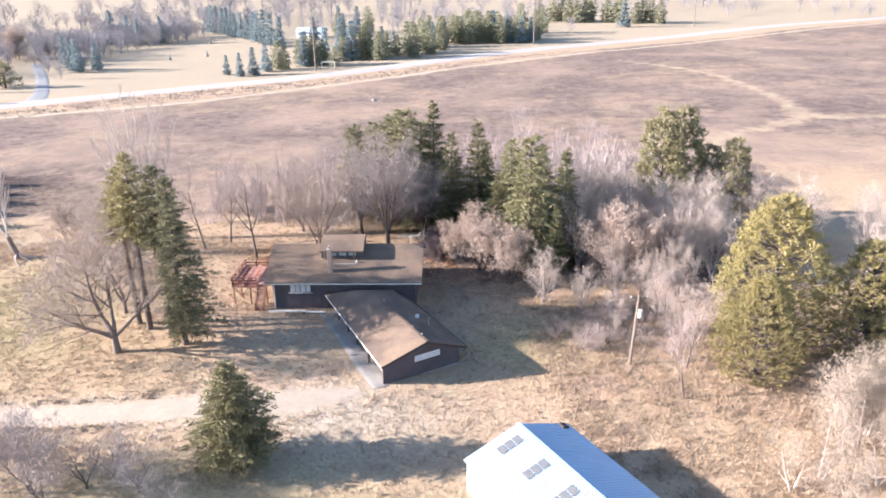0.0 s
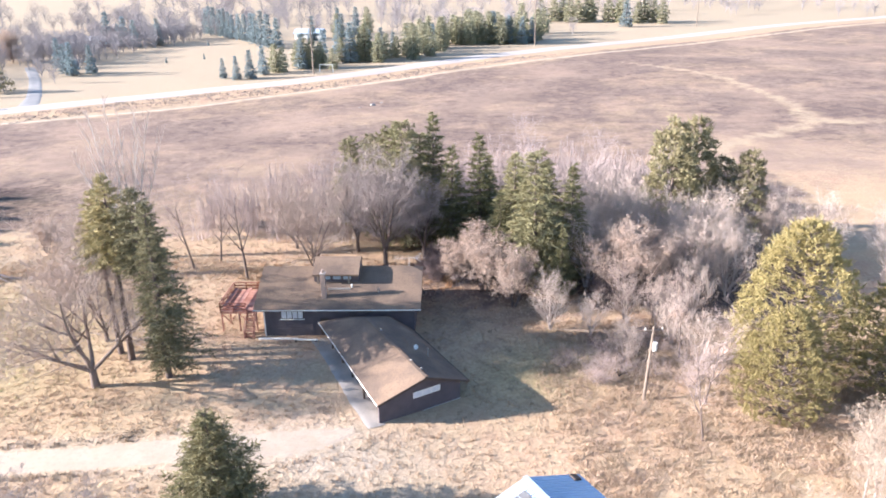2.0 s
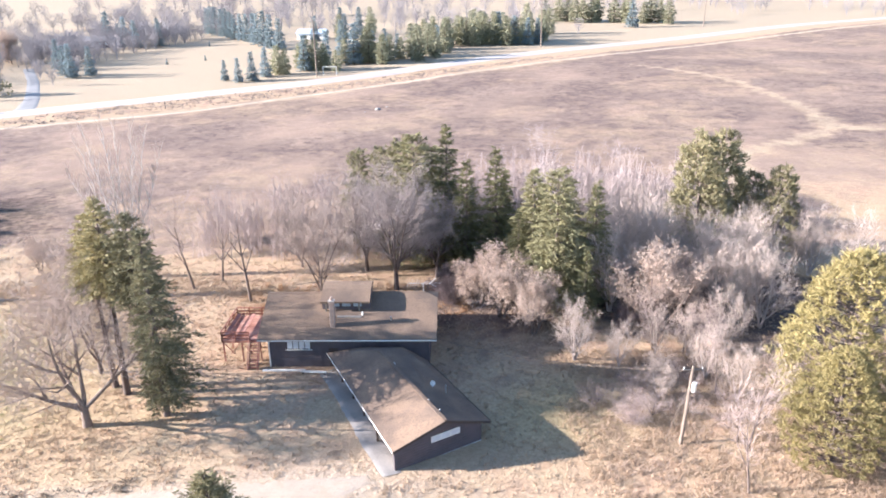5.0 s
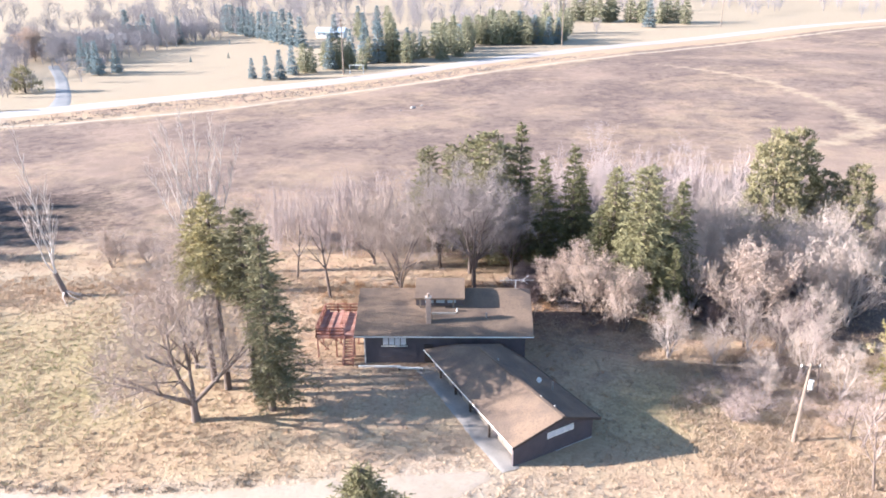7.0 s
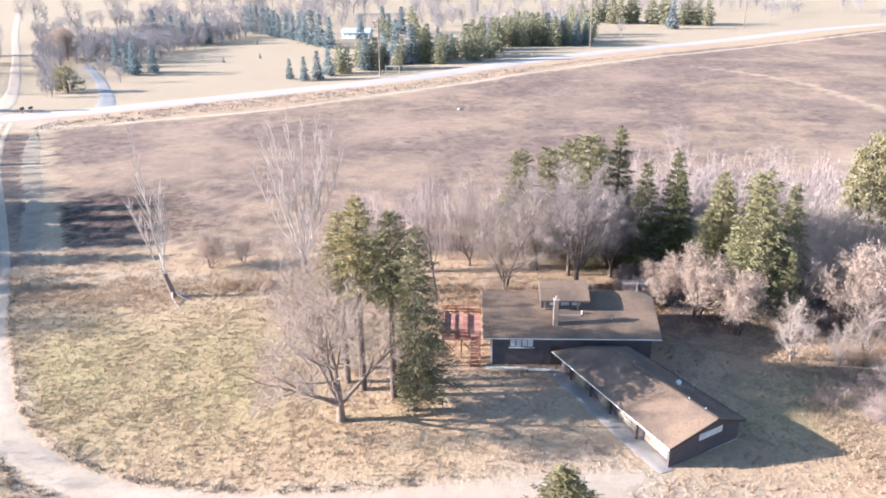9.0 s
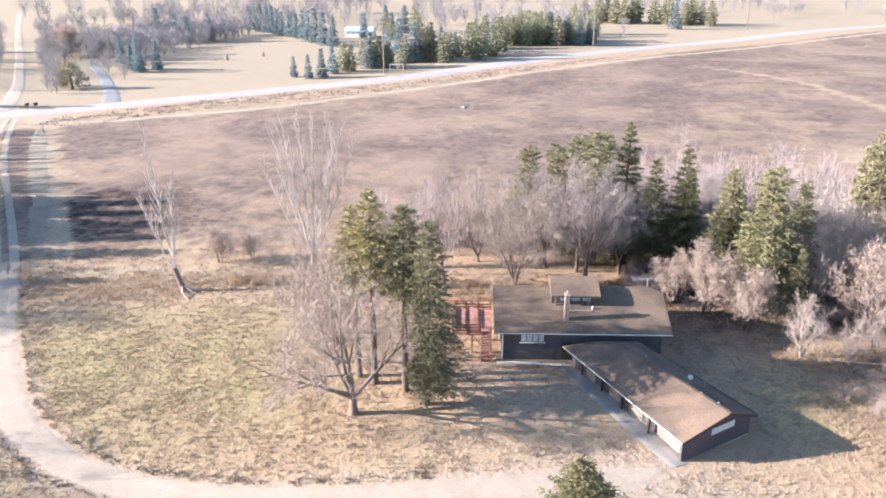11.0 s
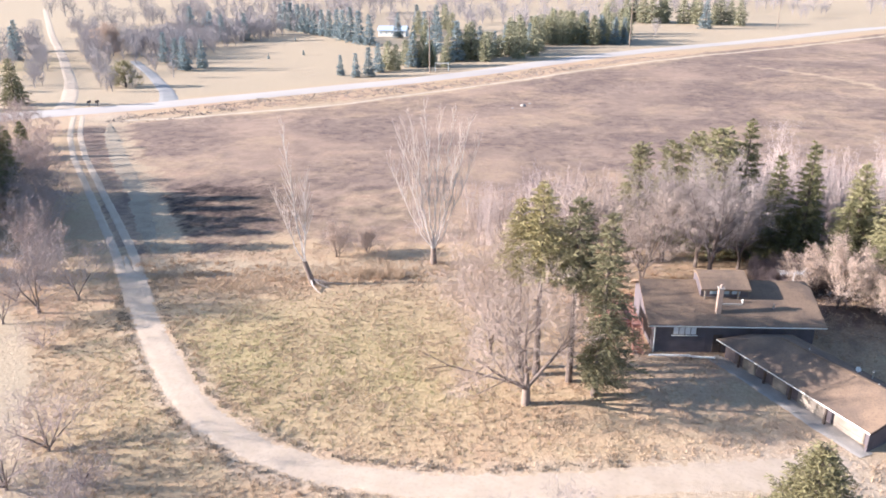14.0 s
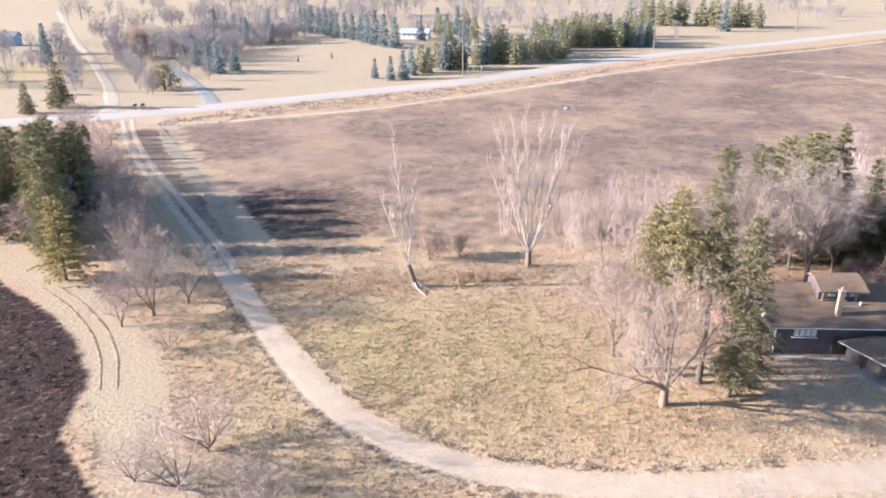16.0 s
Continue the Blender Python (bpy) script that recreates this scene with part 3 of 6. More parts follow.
# ---- house: long low gable, ridge along x ----
def house():
    h = thing("house", -11.2, 82, 0, "long low brown-shingled house with dark grey-brown siding", "house")
    ox, oy = -11.2, 82.0
    x0, x1, ys, yn = -19.3 - ox, -3.0 - ox, 76.9 - oy, 87.1 - oy
    # walls with the gables in one shell: four plates
    part("wall", boxed(x0, x1, ys, ys + 0.2, -0.6, 3.45), SIDING, h, "grey-brown horizontal siding")
    part("wall", boxed(x0, x1, yn - 0.2, yn, -0.6, 3.45), SIDING, h)
    for a in (x0, x1 - 0.2):
        bm = bmesh.new()
        prof = [(ys + 0.2, -0.6), (yn - 0.2, -0.6), (yn - 0.2, 3.6), (0, 5.8), (ys + 0.2, 3.6)]
        v = [[bm.verts.new((a + dx, y, z)) for y, z in prof] for dx in (0, 0.2)]
        bm.faces.new(v[0]), bm.faces.new(v[1][::-1])
        for i in range(5):
            bm.faces.new((v[0][i], v[0][(i + 1) % 5], v[1][(i + 1) % 5], v[1][i]))
        bmesh.ops.recalc_face_normals(bm, faces=bm.faces)
        part("wall", bm, SIDING, h)
    # siding boards on the south wall
    for k in range(16):
        part("siding_board", boxed(x0 - 0.01, -14.0 - ox, ys - 0.03, ys - 0.001, -0.2 + k * 0.2, -0.02 + k * 0.2), SIDING, h)
    # roof slopes
    e, r = 3.38, 6.0
    ex0, ex1 = -20.2 - ox, -2.2 - ox
    part("roof_slope", slab(bmesh.new(), [(ex0, -5.9, e), (ex1, -5.9, e), (ex1, -0.8, r - 0.355), (ex1 - 1.3, 0, r), (ex0, 0, r)], 0.2), SHINGLE, h, "brown asphalt shingles, worn paler in patches")
    part("roof_slope", slab(bmesh.new(), [(ex1, 5.9, e), (ex0, 5.9, e), (ex0, 0.003, r), (ex1 - 1.3, 0.003, r), (ex1, 0.803, r - 0.355)], 0.2), SHINGLE, h)
    part("roof_clip", slab(bmesh.new(), [(ex1 + 0.003, -0.8, r - 0.358), (ex1 + 0.003, 0.8, r - 0.358), (ex1 - 1.29, 0, r - 0.003)], 0.15), SHINGLE, h)
    # shingle courses as thin raised strips
    for k in range(1, 19):
        u = k / 19
        y, z = -5.9 * (1 - u), e + (r - e) * u
        if k < 8 or k > 18:
            spans = [(ex0, ex1)]
        else:
            spans = [(ex0, -14.0 - ox), (-9.3 - ox, ex1)]
        for a, b in spans:
            b -= 1.3 if k > 16 and b == ex1 else 0
            m = Matrix.Translation((0, y, z)) @ Matrix.Rotation(math.atan2(r - e, 5.9), 4, "X")
            part("shingle_course", boxed(a + 0.05, b - 0.05, -0.3, 0.0, -0.005, 0.009, 0, m), SHINGLE, h)
    part("fascia", boxed(ex0, ex1, -5.95, -5.90, e - 0.13, e - 0.04), TRIM, h, "white painted eave board")
    part("fascia", boxed(ex0, ex1, 5.90, 5.95, e - 0.19, e - 0.04), DARKWOOD, h)
    part("ridge_cap", slab(bmesh.new(), [(ex0, -0.22, r - 0.06), (ex1 - 1.3, -0.22, r - 0.06), (ex1 - 1.3, 0, r + 0.05), (ex0, 0, r + 0.05)], 0.02), SHINGLE, h)
    # raised flat roof box across the ridge, its window band facing south
    dx0, dx1 = -14.2 - ox, -9.1 - ox
    curve = [(-2.75, 6.12), (-1.9, 6.5), (-1.1, 6.84), (-0.5, 7.02), (0.1, 7.08), (0.6, 6.98), (1.0, 6.72)]
    bm = bmesh.new()
    v = [[bm.verts.new((x, y, z - d)) for y, z in curve] for x, d in ((dx0, 0), (dx1, 0), (dx0, 0.2), (dx1, 0.2))]
    for i in range(6):
        bm.faces.new((v[0][i], v[1][i], v[1][i + 1], v[0][i + 1])), bm.faces.new((v[2][i], v[2][i + 1], v[3][i + 1], v[3][i]))
        bm.faces.new((v[0][i], v[0][i + 1], v[2][i + 1], v[2][i])), bm.faces.new((v[1][i], v[3][i], v[3][i + 1], v[1][i + 1]))
    for i in (0, 6):
        bm.faces.new((v[0][i], v[2][i], v[3][i], v[1][i]))
    bmesh.ops.recalc_face_normals(bm, faces=bm.faces)
    part("dormer_roof", bm, SHINGLE, h, "raised roof curving down over the ridge")
    for x in (dx0 + 0.42, dx1 - 1.25):
        part("dormer_post", boxed(x, x + 0.16, -2.5, -2.34, 4.75, 6.02), BEIGE, h, "beige painted post")
    for a in (dx0 + 0.08, dx1 - 0.23):
        bm = bmesh.new()
        prof = [(-2.2, 4.6), (0.75, 5.3), (0.75, 6.6), (-0.4, 6.82), (-2.2, 6.12)]
        v = [[bm.verts.new((a + dx, y, z)) for y, z in prof] for dx in (0, 0.15)]
        bm.faces.new(v[0]), bm.faces.new(v[1][::-1])
        for i in range(5):
            bm.faces.new((v[0][i], v[0][(i + 1) % 5], v[1][(i + 1) % 5], v[1][i]))
        bmesh.ops.recalc_face_normals(bm, faces=bm.faces)
        part("dormer_wall", bm, SIDING, h)
    part("dormer_wall", boxed(dx0 + 0.24, dx1 - 0.24, 0.6, 0.75, 5.4, 6.7), SIDING, h)
    part("dormer_wall", boxed(dx0 + 0.24, dx1 - 0.24, -2.2, -2.05, 4.6, 6.1), SIDING, h)
    for k in range(3):
        a = dx0 + 0.95 + k * 1.15
        win = part("dormer_window", boxed(a, a + 1.0, -2.26, -2.201, 5.3, 5.85), DARKWOOD, h, "dark clerestory window")
        part("pane", boxed(a + 0.07, a + 0.93, -2.275, -2.262, 5.36, 5.79), GLASS, win)
    part("parapet", boxed(dx0 + 1.7, dx1 - 0.9, -3.25, -3.1, 4.4, 4.7), CONCRETE, h, "pale flashing board on the roof")
    part("roof_vent", tube(bmesh.new(), (-6.9 - ox, -3.6, 4.3), (-6.9 - ox, -3.6, 4.85), 0.07, 0.07), GALV, h, "metal vent pipe")
    part("roof_ventilator", tube(bmesh.new(), (-9.9 - ox, -2.9, 4.6), (-9.9 - ox, -2.9, 5.05), 0.09, 0.09, 10), TRIM, h, "white roof ventilator")
    # chimney
    cx, cy = -12.75 - ox, -4.2
    c = part("chimney", boxed(cx - 0.25, cx + 0.25, cy - 0.25, cy + 0.25, 3.4, 6.85, 0.02), BRICK, h, "tall pale block chimney with a round flue")
    part("chimney_cap", boxed(cx - 0.32, cx + 0.32, cy - 0.32, cy + 0.32, 6.85, 6.95, 0.02), CONCRETE, c)
    part("flue", tube(bmesh.new(), (cx, cy, 6.97), (cx, cy, 7.3), 0.14, 0.13, 14), BRICK, c)
    part("downspout", boxed(x0 - 0.02, x0 + 0.09, ys - 0.13, ys - 0.035, -0.1, 3.2), TRIM, h, "white painted downspout")
    # window of four lights in the south wall
    wx0, wx1 = -17.45 - ox, -14.95 - ox
    win = part("window", boxed(wx0, wx1, ys - 0.09, ys - 0.031, 1.95, 3.02), DARKWOOD, h, "wide window with four pale curtained lights")
    for k in range(4):
        a = wx0 + 0.08 + k * 0.6
        part("pane", boxed(a, a + 0.52, ys - 0.11, ys - 0.092, 2.05, 2.93), PANE, win)
    part("sill", boxed(wx0 - 0.08, wx1 + 0.08, ys - 0.16, ys - 0.031, 1.88, 1.945), TRIM, win)
    d = part("door", boxed(-13.2 - ox, -12.3 - ox, ys - 0.07, ys - 0.001, 0, 2.05), DARKWOOD, h, "dark entry door")
    part("handle", tube(bmesh.new(), (-12.42 - ox, ys - 0.13, 1.0), (-12.42 - ox, ys - 0.075, 1.0), 0.03, 0.03), GALV, d)
    dw = part("door", boxed(x0 - 0.06, x0 - 0.002, -2.6, -0.7, 2.5, 4.5), TRIM, h, "white-framed glazed deck door")
    part("pane", boxed(x0 - 0.08, x0 - 0.062, -2.5, -1.7, 2.6, 4.4), GLASS, dw)
    part("pane", boxed(x0 - 0.08, x0 - 0.062, -1.6, -0.8, 2.6, 4.4), GLASS, dw)
    return h


PANE = material("curtained_glass", (0.6, 0.6, 0.62), 0.15, [(4, (0.45, 0.46, 0.5), 0.6, 0.4, 0.7)], spec=0.6)
house()


def antenna():
    a = thing("tv_antenna", -3.75, 82.0, 5.98, "thin silver television antenna on a roof mast", "antenna")
    part("mast", tube(bmesh.new(), (0, 0, -0.05), (0, 0, 1.02), 0.035, 0.03, 6), SILVER, a)
    part("boom", beam(bmesh.new(), (-1.6, 0, 0.95), (1.9, 0.1, 0.95), 0.03), SILVER, a)
    for k in range(9):
        x = -1.55 + k * 0.28
        l = 0.85 - 0.05 * k
        part("rod", beam(bmesh.new(), (x - 0.06, -l, 0.99), (x + 0.06, l, 0.99), 0.02), SILVER, a)
    for s in (-1, 1):
        part("rod", beam(bmesh.new(), (0.75, 0, 0.95), (1.35, 0.2, 0.95 + 0.5 * s), 0.038), SILVER, a)


antenna()


def deck():
    d = thing("deck", -22.1, 80.9, gz(-22, 81), "raised red-stained wooden deck with open railing", "deck")
    x0, x1, y0, y1, z = -2.3, 1.75, -2.9, 2.9, 2.45
    for k in range(28):
        y = y0 + k * 0.208
        part("deck_board", boxed(x0, x1, y, y + 0.19, z, z + 0.045), REDWOOD, d)
    for a, b in (((x0, y0), (x1, y0)), ((x0, y1), (x1, y1)), ((x0, y0), (x0, y1))):
        part("rim_joist", beam(bmesh.new(), (*a, z - 0.13), (*b, z - 0.13), 0.06, 0.26), REDWOOD, d)
    for x in (x0 + 0.08, -0.3, x1 - 0.15):
        for y in (y0 + 0.1, 0, y1 - 0.1):
            part("post", boxed(x - 0.07, x + 0.07, y - 0.07, y + 0.07, -0.2, z - 0.001), REDWOOD, d)
    for x in (x0 + 0.08, -0.3):
        part("brace", beam(bmesh.new(), (x, y0 + 0.05, z - 0.25), (x + 1.1, y0 + 0.05, 0.9), 0.08), REDWOOD, d)
        part("brace", beam(bmesh.new(), (x + 1.75, y0 + 0.03, z - 0.25), (x + 0.7, y0 + 0.03, 0.9), 0.08), REDWOOD, d)
    rails = [((x0, y0), (x1 - 1.2, y0)), ((x0, y0), (x0, y1)), ((x0, y1), (x1, y1))]
    for (ax, ay), (bx, by) in rails:
        for zz, hh in ((z + 0.98, 0.055), (z + 0.6, 0.14), (z + 0.25, 0.14)):
            part("rail", beam(bmesh.new(), (ax, ay, zz), (bx, by, zz), 0.15 if hh < 0.06 else 0.045, hh), RAILWOOD, d)
        n = max(2, round(math.hypot(bx - ax, by - ay) / 1.4) + 1)
        for k in range(n):
            u = k / (n - 1)
            px, py = ax + (bx - ax) * u, ay + (by - ay) * u
            part("rail_post", boxed(px - 0.05, px + 0.05, py - 0.05, py + 0.05, z - 0.2, z + 0.96), RAILWOOD, d)
    # bench along the west rail
    part("bench_seat", boxed(x0 + 0.15, x0 + 0.6, y0 + 0.4, y1 - 0.4, z + 0.42, z + 0.47), REDWOOD, d)
    part("bench_seat", boxed(-0.6, -0.15, y0 + 0.9, y1 - 0.4, z + 0.40, z + 0.45), REDWOOD, d)
    # stair down on the south side
    st = part("stringer", beam(bmesh.new(), (x1 - 1.1, y0 - 0.05, z), (x1 - 1.1, y0 - 1.75, 0.02), 0.06, 0.28), REDWOOD, d)
    part("stringer", beam(bmesh.new(), (x1 - 0.1, y0 - 0.05, z), (x1 - 0.1, y0 - 1.75, 0.02), 0.06, 0.28), REDWOOD, d)
    for k in range(10):
        u = (k + 0.7) / 10.6
        part("tread", boxed(x1 - 1.06, x1 - 0.14, y0 - 1.75 * u - 0.15, y0 - 1.75 * u + 0.13, z * (1 - u) - 0.02, z * (1 - u) + 0.03), REDWOOD, d)
    for x in (x1 - 1.12, x1 - 0.08):
        part("stair_rail", beam(bmesh.new(), (x, y0 - 0.05, z + 0.95), (x, y0 - 1.8, 0.95), 0.07), REDWOOD, d)
        part("rail_post", boxed(x - 0.05, x + 0.05, y0 - 1.85, y0 - 1.75, -0.15, 1.0), REDWOOD, d)


deck()

# ---- garage wing: its own axes, u along the ridge to the south, v across to the east ----
GX, GY, GZ = -1.0, 62.0, -0.45
GTURN = math.degrees(math.atan2(-0.843, 0.538))


def garage():
    g = thing("garage", GX, GY, 0, "brown-roofed garage wing with dark gable and pale doors", "garage", turn=GTURN)
    # local x: along the ridge (south end at 0, north negative), local y: + is east
    inv = pose(GX, GY, 0, 0, 0, GTURN).inverted()
    rz, k = 3.4, 0.47
    rs, rn = inv @ Vector((-1.0, 62.0, 3.4)), inv @ Vector((-7.7, 73.9, 3.43))
    ws, wn_ = inv @ Vector((-5.25, 60.25, 1.6)), inv @ Vector((-13.2, 75.8, 2.1))
    es, en = inv @ Vector((2.75, 65.55, 1.02)), inv @ Vector((-3.3, 76.1, 1.15))
    an, cn = inv @ Vector((-9.9, 76.1, 2.55)), inv @ Vector((-5.6, 76.1, 2.6))
    west_s = part("roof_slope", slab(bmesh.new(), [rs, ws, wn_, an, rn], 0.18), SHINGLE, g, "brown shingles, sunlit and leaf-shadowed")
    part("roof_slope", slab(bmesh.new(), [rs + Vector((0, 0.004, 0)), rn + Vector((0, 0.004, 0)), cn, en, es], 0.18), SHINGLE, g)
    part("roof_slope", slab(bmesh.new(), [rn - Vector((0.01, 0, 0.004)), an - Vector((0.01, 0, 0)), cn - Vector((0.01, 0, 0))], 0.18), SHINGLE, g)
    part("ridge_cap", beam(bmesh.new(), rs + Vector((0, 0, 0.02)), rn + Vector((0, 0, 0.02)), 0.3, 0.05), SHINGLE, g)
    part("fascia", beam(bmesh.new(), ws + Vector((0, -0.025, -0.08)), wn_ + Vector((0, -0.025, -0.08)), 0.04, 0.1), TRIM, g, "white eave board")
    part("fascia", beam(bmesh.new(), es + Vector((0, 0.03, -0.09)), en + Vector((0, 0.03, -0.09)), 0.06, 0.24), DARKWOOD, g)
    for e2 in (ws, es):
        part("barge_board", beam(bmesh.new(), rs + Vector((0.03, 0, -0.12)), e2 + Vector((0.03, 0, -0.12)), 0.05, 0.22), DARKWOOD, g)
    west, zw = ws.y, 1.6
    # walls
    ww, we = -4.35, 4.1
    bm = bmesh.new()
    prof = [(ww, -1.2), (we, -1.2), (we, 1.15), (0, rz - 0.25), (ww, 1.42)]
    v = [[bm.verts.new((x - 1.0, y, z)) for y, z in prof] for x in (-0.1, 0.08)]
    bm.faces.new(v[0]), bm.faces.new(v[1][::-1])
    for i in range(5):
        bm.faces.new((v[0][i], v[0][(i + 1) % 5], v[1][(i + 1) % 5], v[1][i]))
    bmesh.ops.recalc_face_normals(bm, faces=bm.faces)
    gable = part("gable_wall", bm, SIDING, g, "dark grey-brown siding in shade")
    for j in range(15):
        z = -0.55 + j * 0.25
        half_w = min(-ww, (rz - 0.36 - z) / 0.42) - 0.05
        half_e = min(we, (rz - 0.3 - z) / 0.5) - 0.05
        if half_w > 0.3:
            part("siding_board", boxed(-0.919, -0.895, -half_w, half_e, z, z + 0.23), SIDING, gable)
    part("wall", boxed(-12.6, -1.101, we - 0.15, we, -1.2, 1.15), SIDING, g)
    ex = (wn_ - ws).normalized()
    ex.z = 0
    ex.normalize()
    E = Matrix.Translation((ws.x, ws.y, 0)) @ Matrix.Rotation(math.atan2(ex.y, ex.x), 4, "Z")
    LW = (wn_.xy - ws.xy).length
    # in these axes x runs north along the eave and y points out of the house
    part("wall", boxed(0.7, LW - 0.4, -1.15, -1.0, -0.9, 1.5, 0, E), SIDING, g, "shaded west wall under the eave")
    win = part("window", boxed(-0.894, -0.85, -0.9, 1.9, 1.05, 1.65), TRIM, g, "long low white window band in the gable")
    for j in range(3):
        part("pane", boxed(-0.848, -0.83, -0.83 + j * 0.91, 0.0 + j * 0.91, 1.12, 1.58), PANE, win)
    # pale doors and dark posts along the west side
    for a, b in ((1.0, 4.0), (4.9, 7.9), (9.2, 10.8), (13.0, 14.6)):
        dr = part("garage_door", boxed(a, b, -0.998, -0.93, -0.5, 1.45, 0, E), BEIGE, g, "pale panelled garage door")
        for n in range(3):
            part("panel", boxed(a + 0.08, b - 0.08, -0.928, -0.9, -0.42 + n * 0.62, 0.12 + n * 0.62, 0, E), BEIGE, dr)
    for u, deep in ((4.45, 0.42), (8.5, 0.7), (11.6, 0.75), (14.9, 0.75)):
        part("post", boxed(u - 0.09, u + 0.09, -deep, 0.18 - deep, -0.6, 1.5, 0, E), DARKWOOD, g)
    part("sill_board", boxed(-0.893, -0.86, ww + 0.3, we, -0.62, -0.5), TRIM, g, "pale board at the foot of the gable")
    return g


garage()
GM = pose(GX, GY, 0, 0, 0, GTURN)


def dish():
    p = GM @ Vector((-6.6, 2.6, 3.4 - 0.49 * 2.6))
    s = thing("satellite_dish", *p, "small white satellite dish on the garage roof", "satellite dish")
    part("mast", tube(bmesh.new(), (0, 0, -0.03), (0, 0, 0.55), 0.03, 0.03, 8), GALV, s)
    bm = bmesh.new()
    bmesh.ops.create_uvsphere(bm, u_segments=18, v_segments=10, radius=0.24)
    for v in bm.verts:
        v.co.z = -0.16 + 0.1 * (v.co.x ** 2 + v.co.y ** 2) / 0.09 + (0.02 if v.co.z > 0 else 0)
    bmesh.ops.transform(bm, matrix=pose(0, -0.08, 0.62, 65, 0, -15), verts=bm.verts)
    part("reflector", bm, TRIM, s)
    part("feed_arm", beam(bmesh.new(), (0, -0.1, 0.42), (0.08, -0.5, 0.55), 0.03), GALV, s)


def vent_pipe(u, v, h):
    p = GM @ Vector((u, v, 3.4 - 0.49 * abs(v)))
    s = thing("vent_pipe", *p, "thin metal vent pipe with a cap on the garage roof", "vent pipe", "garage roof vents")
    part("pipe", tube(bmesh.new(), (0, 0, -0.05), (0, 0, h), 0.06, 0.06), GALV, s)
    part("cap", tube(bmesh.new(), (0, 0, h), (0, 0, h + 0.1), 0.09, 0.04), DULLMETAL, s)


dish()
vent_pipe(-5.6, 3.4, 0.95), vent_pipe(-3.4, 0.35, 0.2), vent_pipe(-1.6, 0.4, 0.2), vent_pipe(-10.5, 0.8, 0.5)

sheet("apron", [(-13.3, 76.0, 1.1), (-11.5, 73, 1.3), (-8.2, 66.2, 1.35), (-6.2, 61.9, 1.35), (-5.6, 60.6, 1.3), (-5.3, 59.9, 1.0)], CONCRETE, 24, 0.04, "pale stained concrete apron beside the garage", "concrete apron", 0.03)


def white_edging():
    e = thing("garden_edging", -16.5, 76.0, gz(-16.5, 76), "pale boards laid along the foot of the house", "edging")
    part("board", boxed(-3.4, 0.9, -0.1, 0.1, -0.1, 0.16, 0.01), TRIM, e)
    part("board", beam(bmesh.new(), (0.6, -0.5, 0.25), (3.2, -0.75, 0.3), 0.16), TRIM, e)
    for x in (0.8, 3.0):
        part("foot", boxed(x - 0.06, x + 0.06, -0.75, -0.45, -0.2, 0.25), DARKWOOD, e)


white_edging()


# ---- metal barn in front ----
def barn():
    bx, by, ze, zr = 6.55, 47.3, 2.55, 4.1
    turn = math.degrees(math.atan2(-0.867, 0.499))
    b = thing("barn", bx, by, 0, "pale metal-roofed barn with grey skylight panels", "barn", turn=turn)
    half, L = 4.75, 16.0
    for s in (-1, 1):
        part("roof_slope", slab(bmesh.new(), [(0, 0.002 * s, zr), (0, half * s, ze), (L, half * s, ze), (L, 0.002 * s, zr)][::s], 0.06), METAL_ROOF, b, "ribbed pale metal sheet")
        tilt = math.atan2(zr - ze, half)
        for k in range(53):
            u = 0.1 + k * 0.3
            part("rib", beam(bmesh.new(), (u, 0.03 * s, zr + 0.018), (u, half * s, ze + 0.018), 0.045, 0.035), METAL_ROOF, b)
        part("wall", boxed(0.15, L - 0.15, s * (half - 0.25) - 0.06, s * (half - 0.25) + 0.06, -0.6, ze + 0.02), METAL_ROOF, b, "pale metal wall sheet")
    part("ridge_cap", beam(bmesh.new(), (-0.03, 0, zr + 0.05), (L, 0, zr + 0.05), 0.32, 0.05), METAL_ROOF, b)
    for x in (0.15, L - 0.25):
        bm = bmesh.new()
        prof = [(-half + 0.3, -0.6), (half - 0.3, -0.6), (half - 0.3, ze), (0, zr - 0.1), (-half + 0.3, ze)]
        v = [[bm.verts.new((x + dx, y, z)) for y, z in prof] for dx in (0, 0.1)]
        bm.faces.new(v[0]), bm.faces.new(v[1][::-1])
        for i in range(5):
            bm.faces.new((v[0][i], v[0][(i + 1) % 5], v[1][(i + 1) % 5], v[1][i]))
        bmesh.ops.recalc_face_normals(bm, faces=bm.faces)
        part("gable_wall", bm, METAL_ROOF, b)
    m0 = math.atan2(zr - ze, half)
    for row in range(5):
        u = 0.95 + row * 3.3
        for k in range(3):
            v = -0.7 - k * 0.64
            z = zr + (zr - ze) / half * v
            m = Matrix.Translation((u, v, z + 0.03)) @ Matrix.Rotation(m0, 4, "X")
            part("skylight_panel", boxed(0, 0.85, -0.57, 0, 0, 0.035, 0, m), SKYLIGHT, b)
    m = Matrix.Translation((0.5, 4.0, ze + 0.26)) @ Matrix.Rotation(-m0, 4, "X")
    part("roof_hatch", boxed(-0.35, 0.35, -0.3, 0.3, 0, 0.14, 0.02, m), DARKWOOD, b, "small dark roof vent")
    return b


barn()


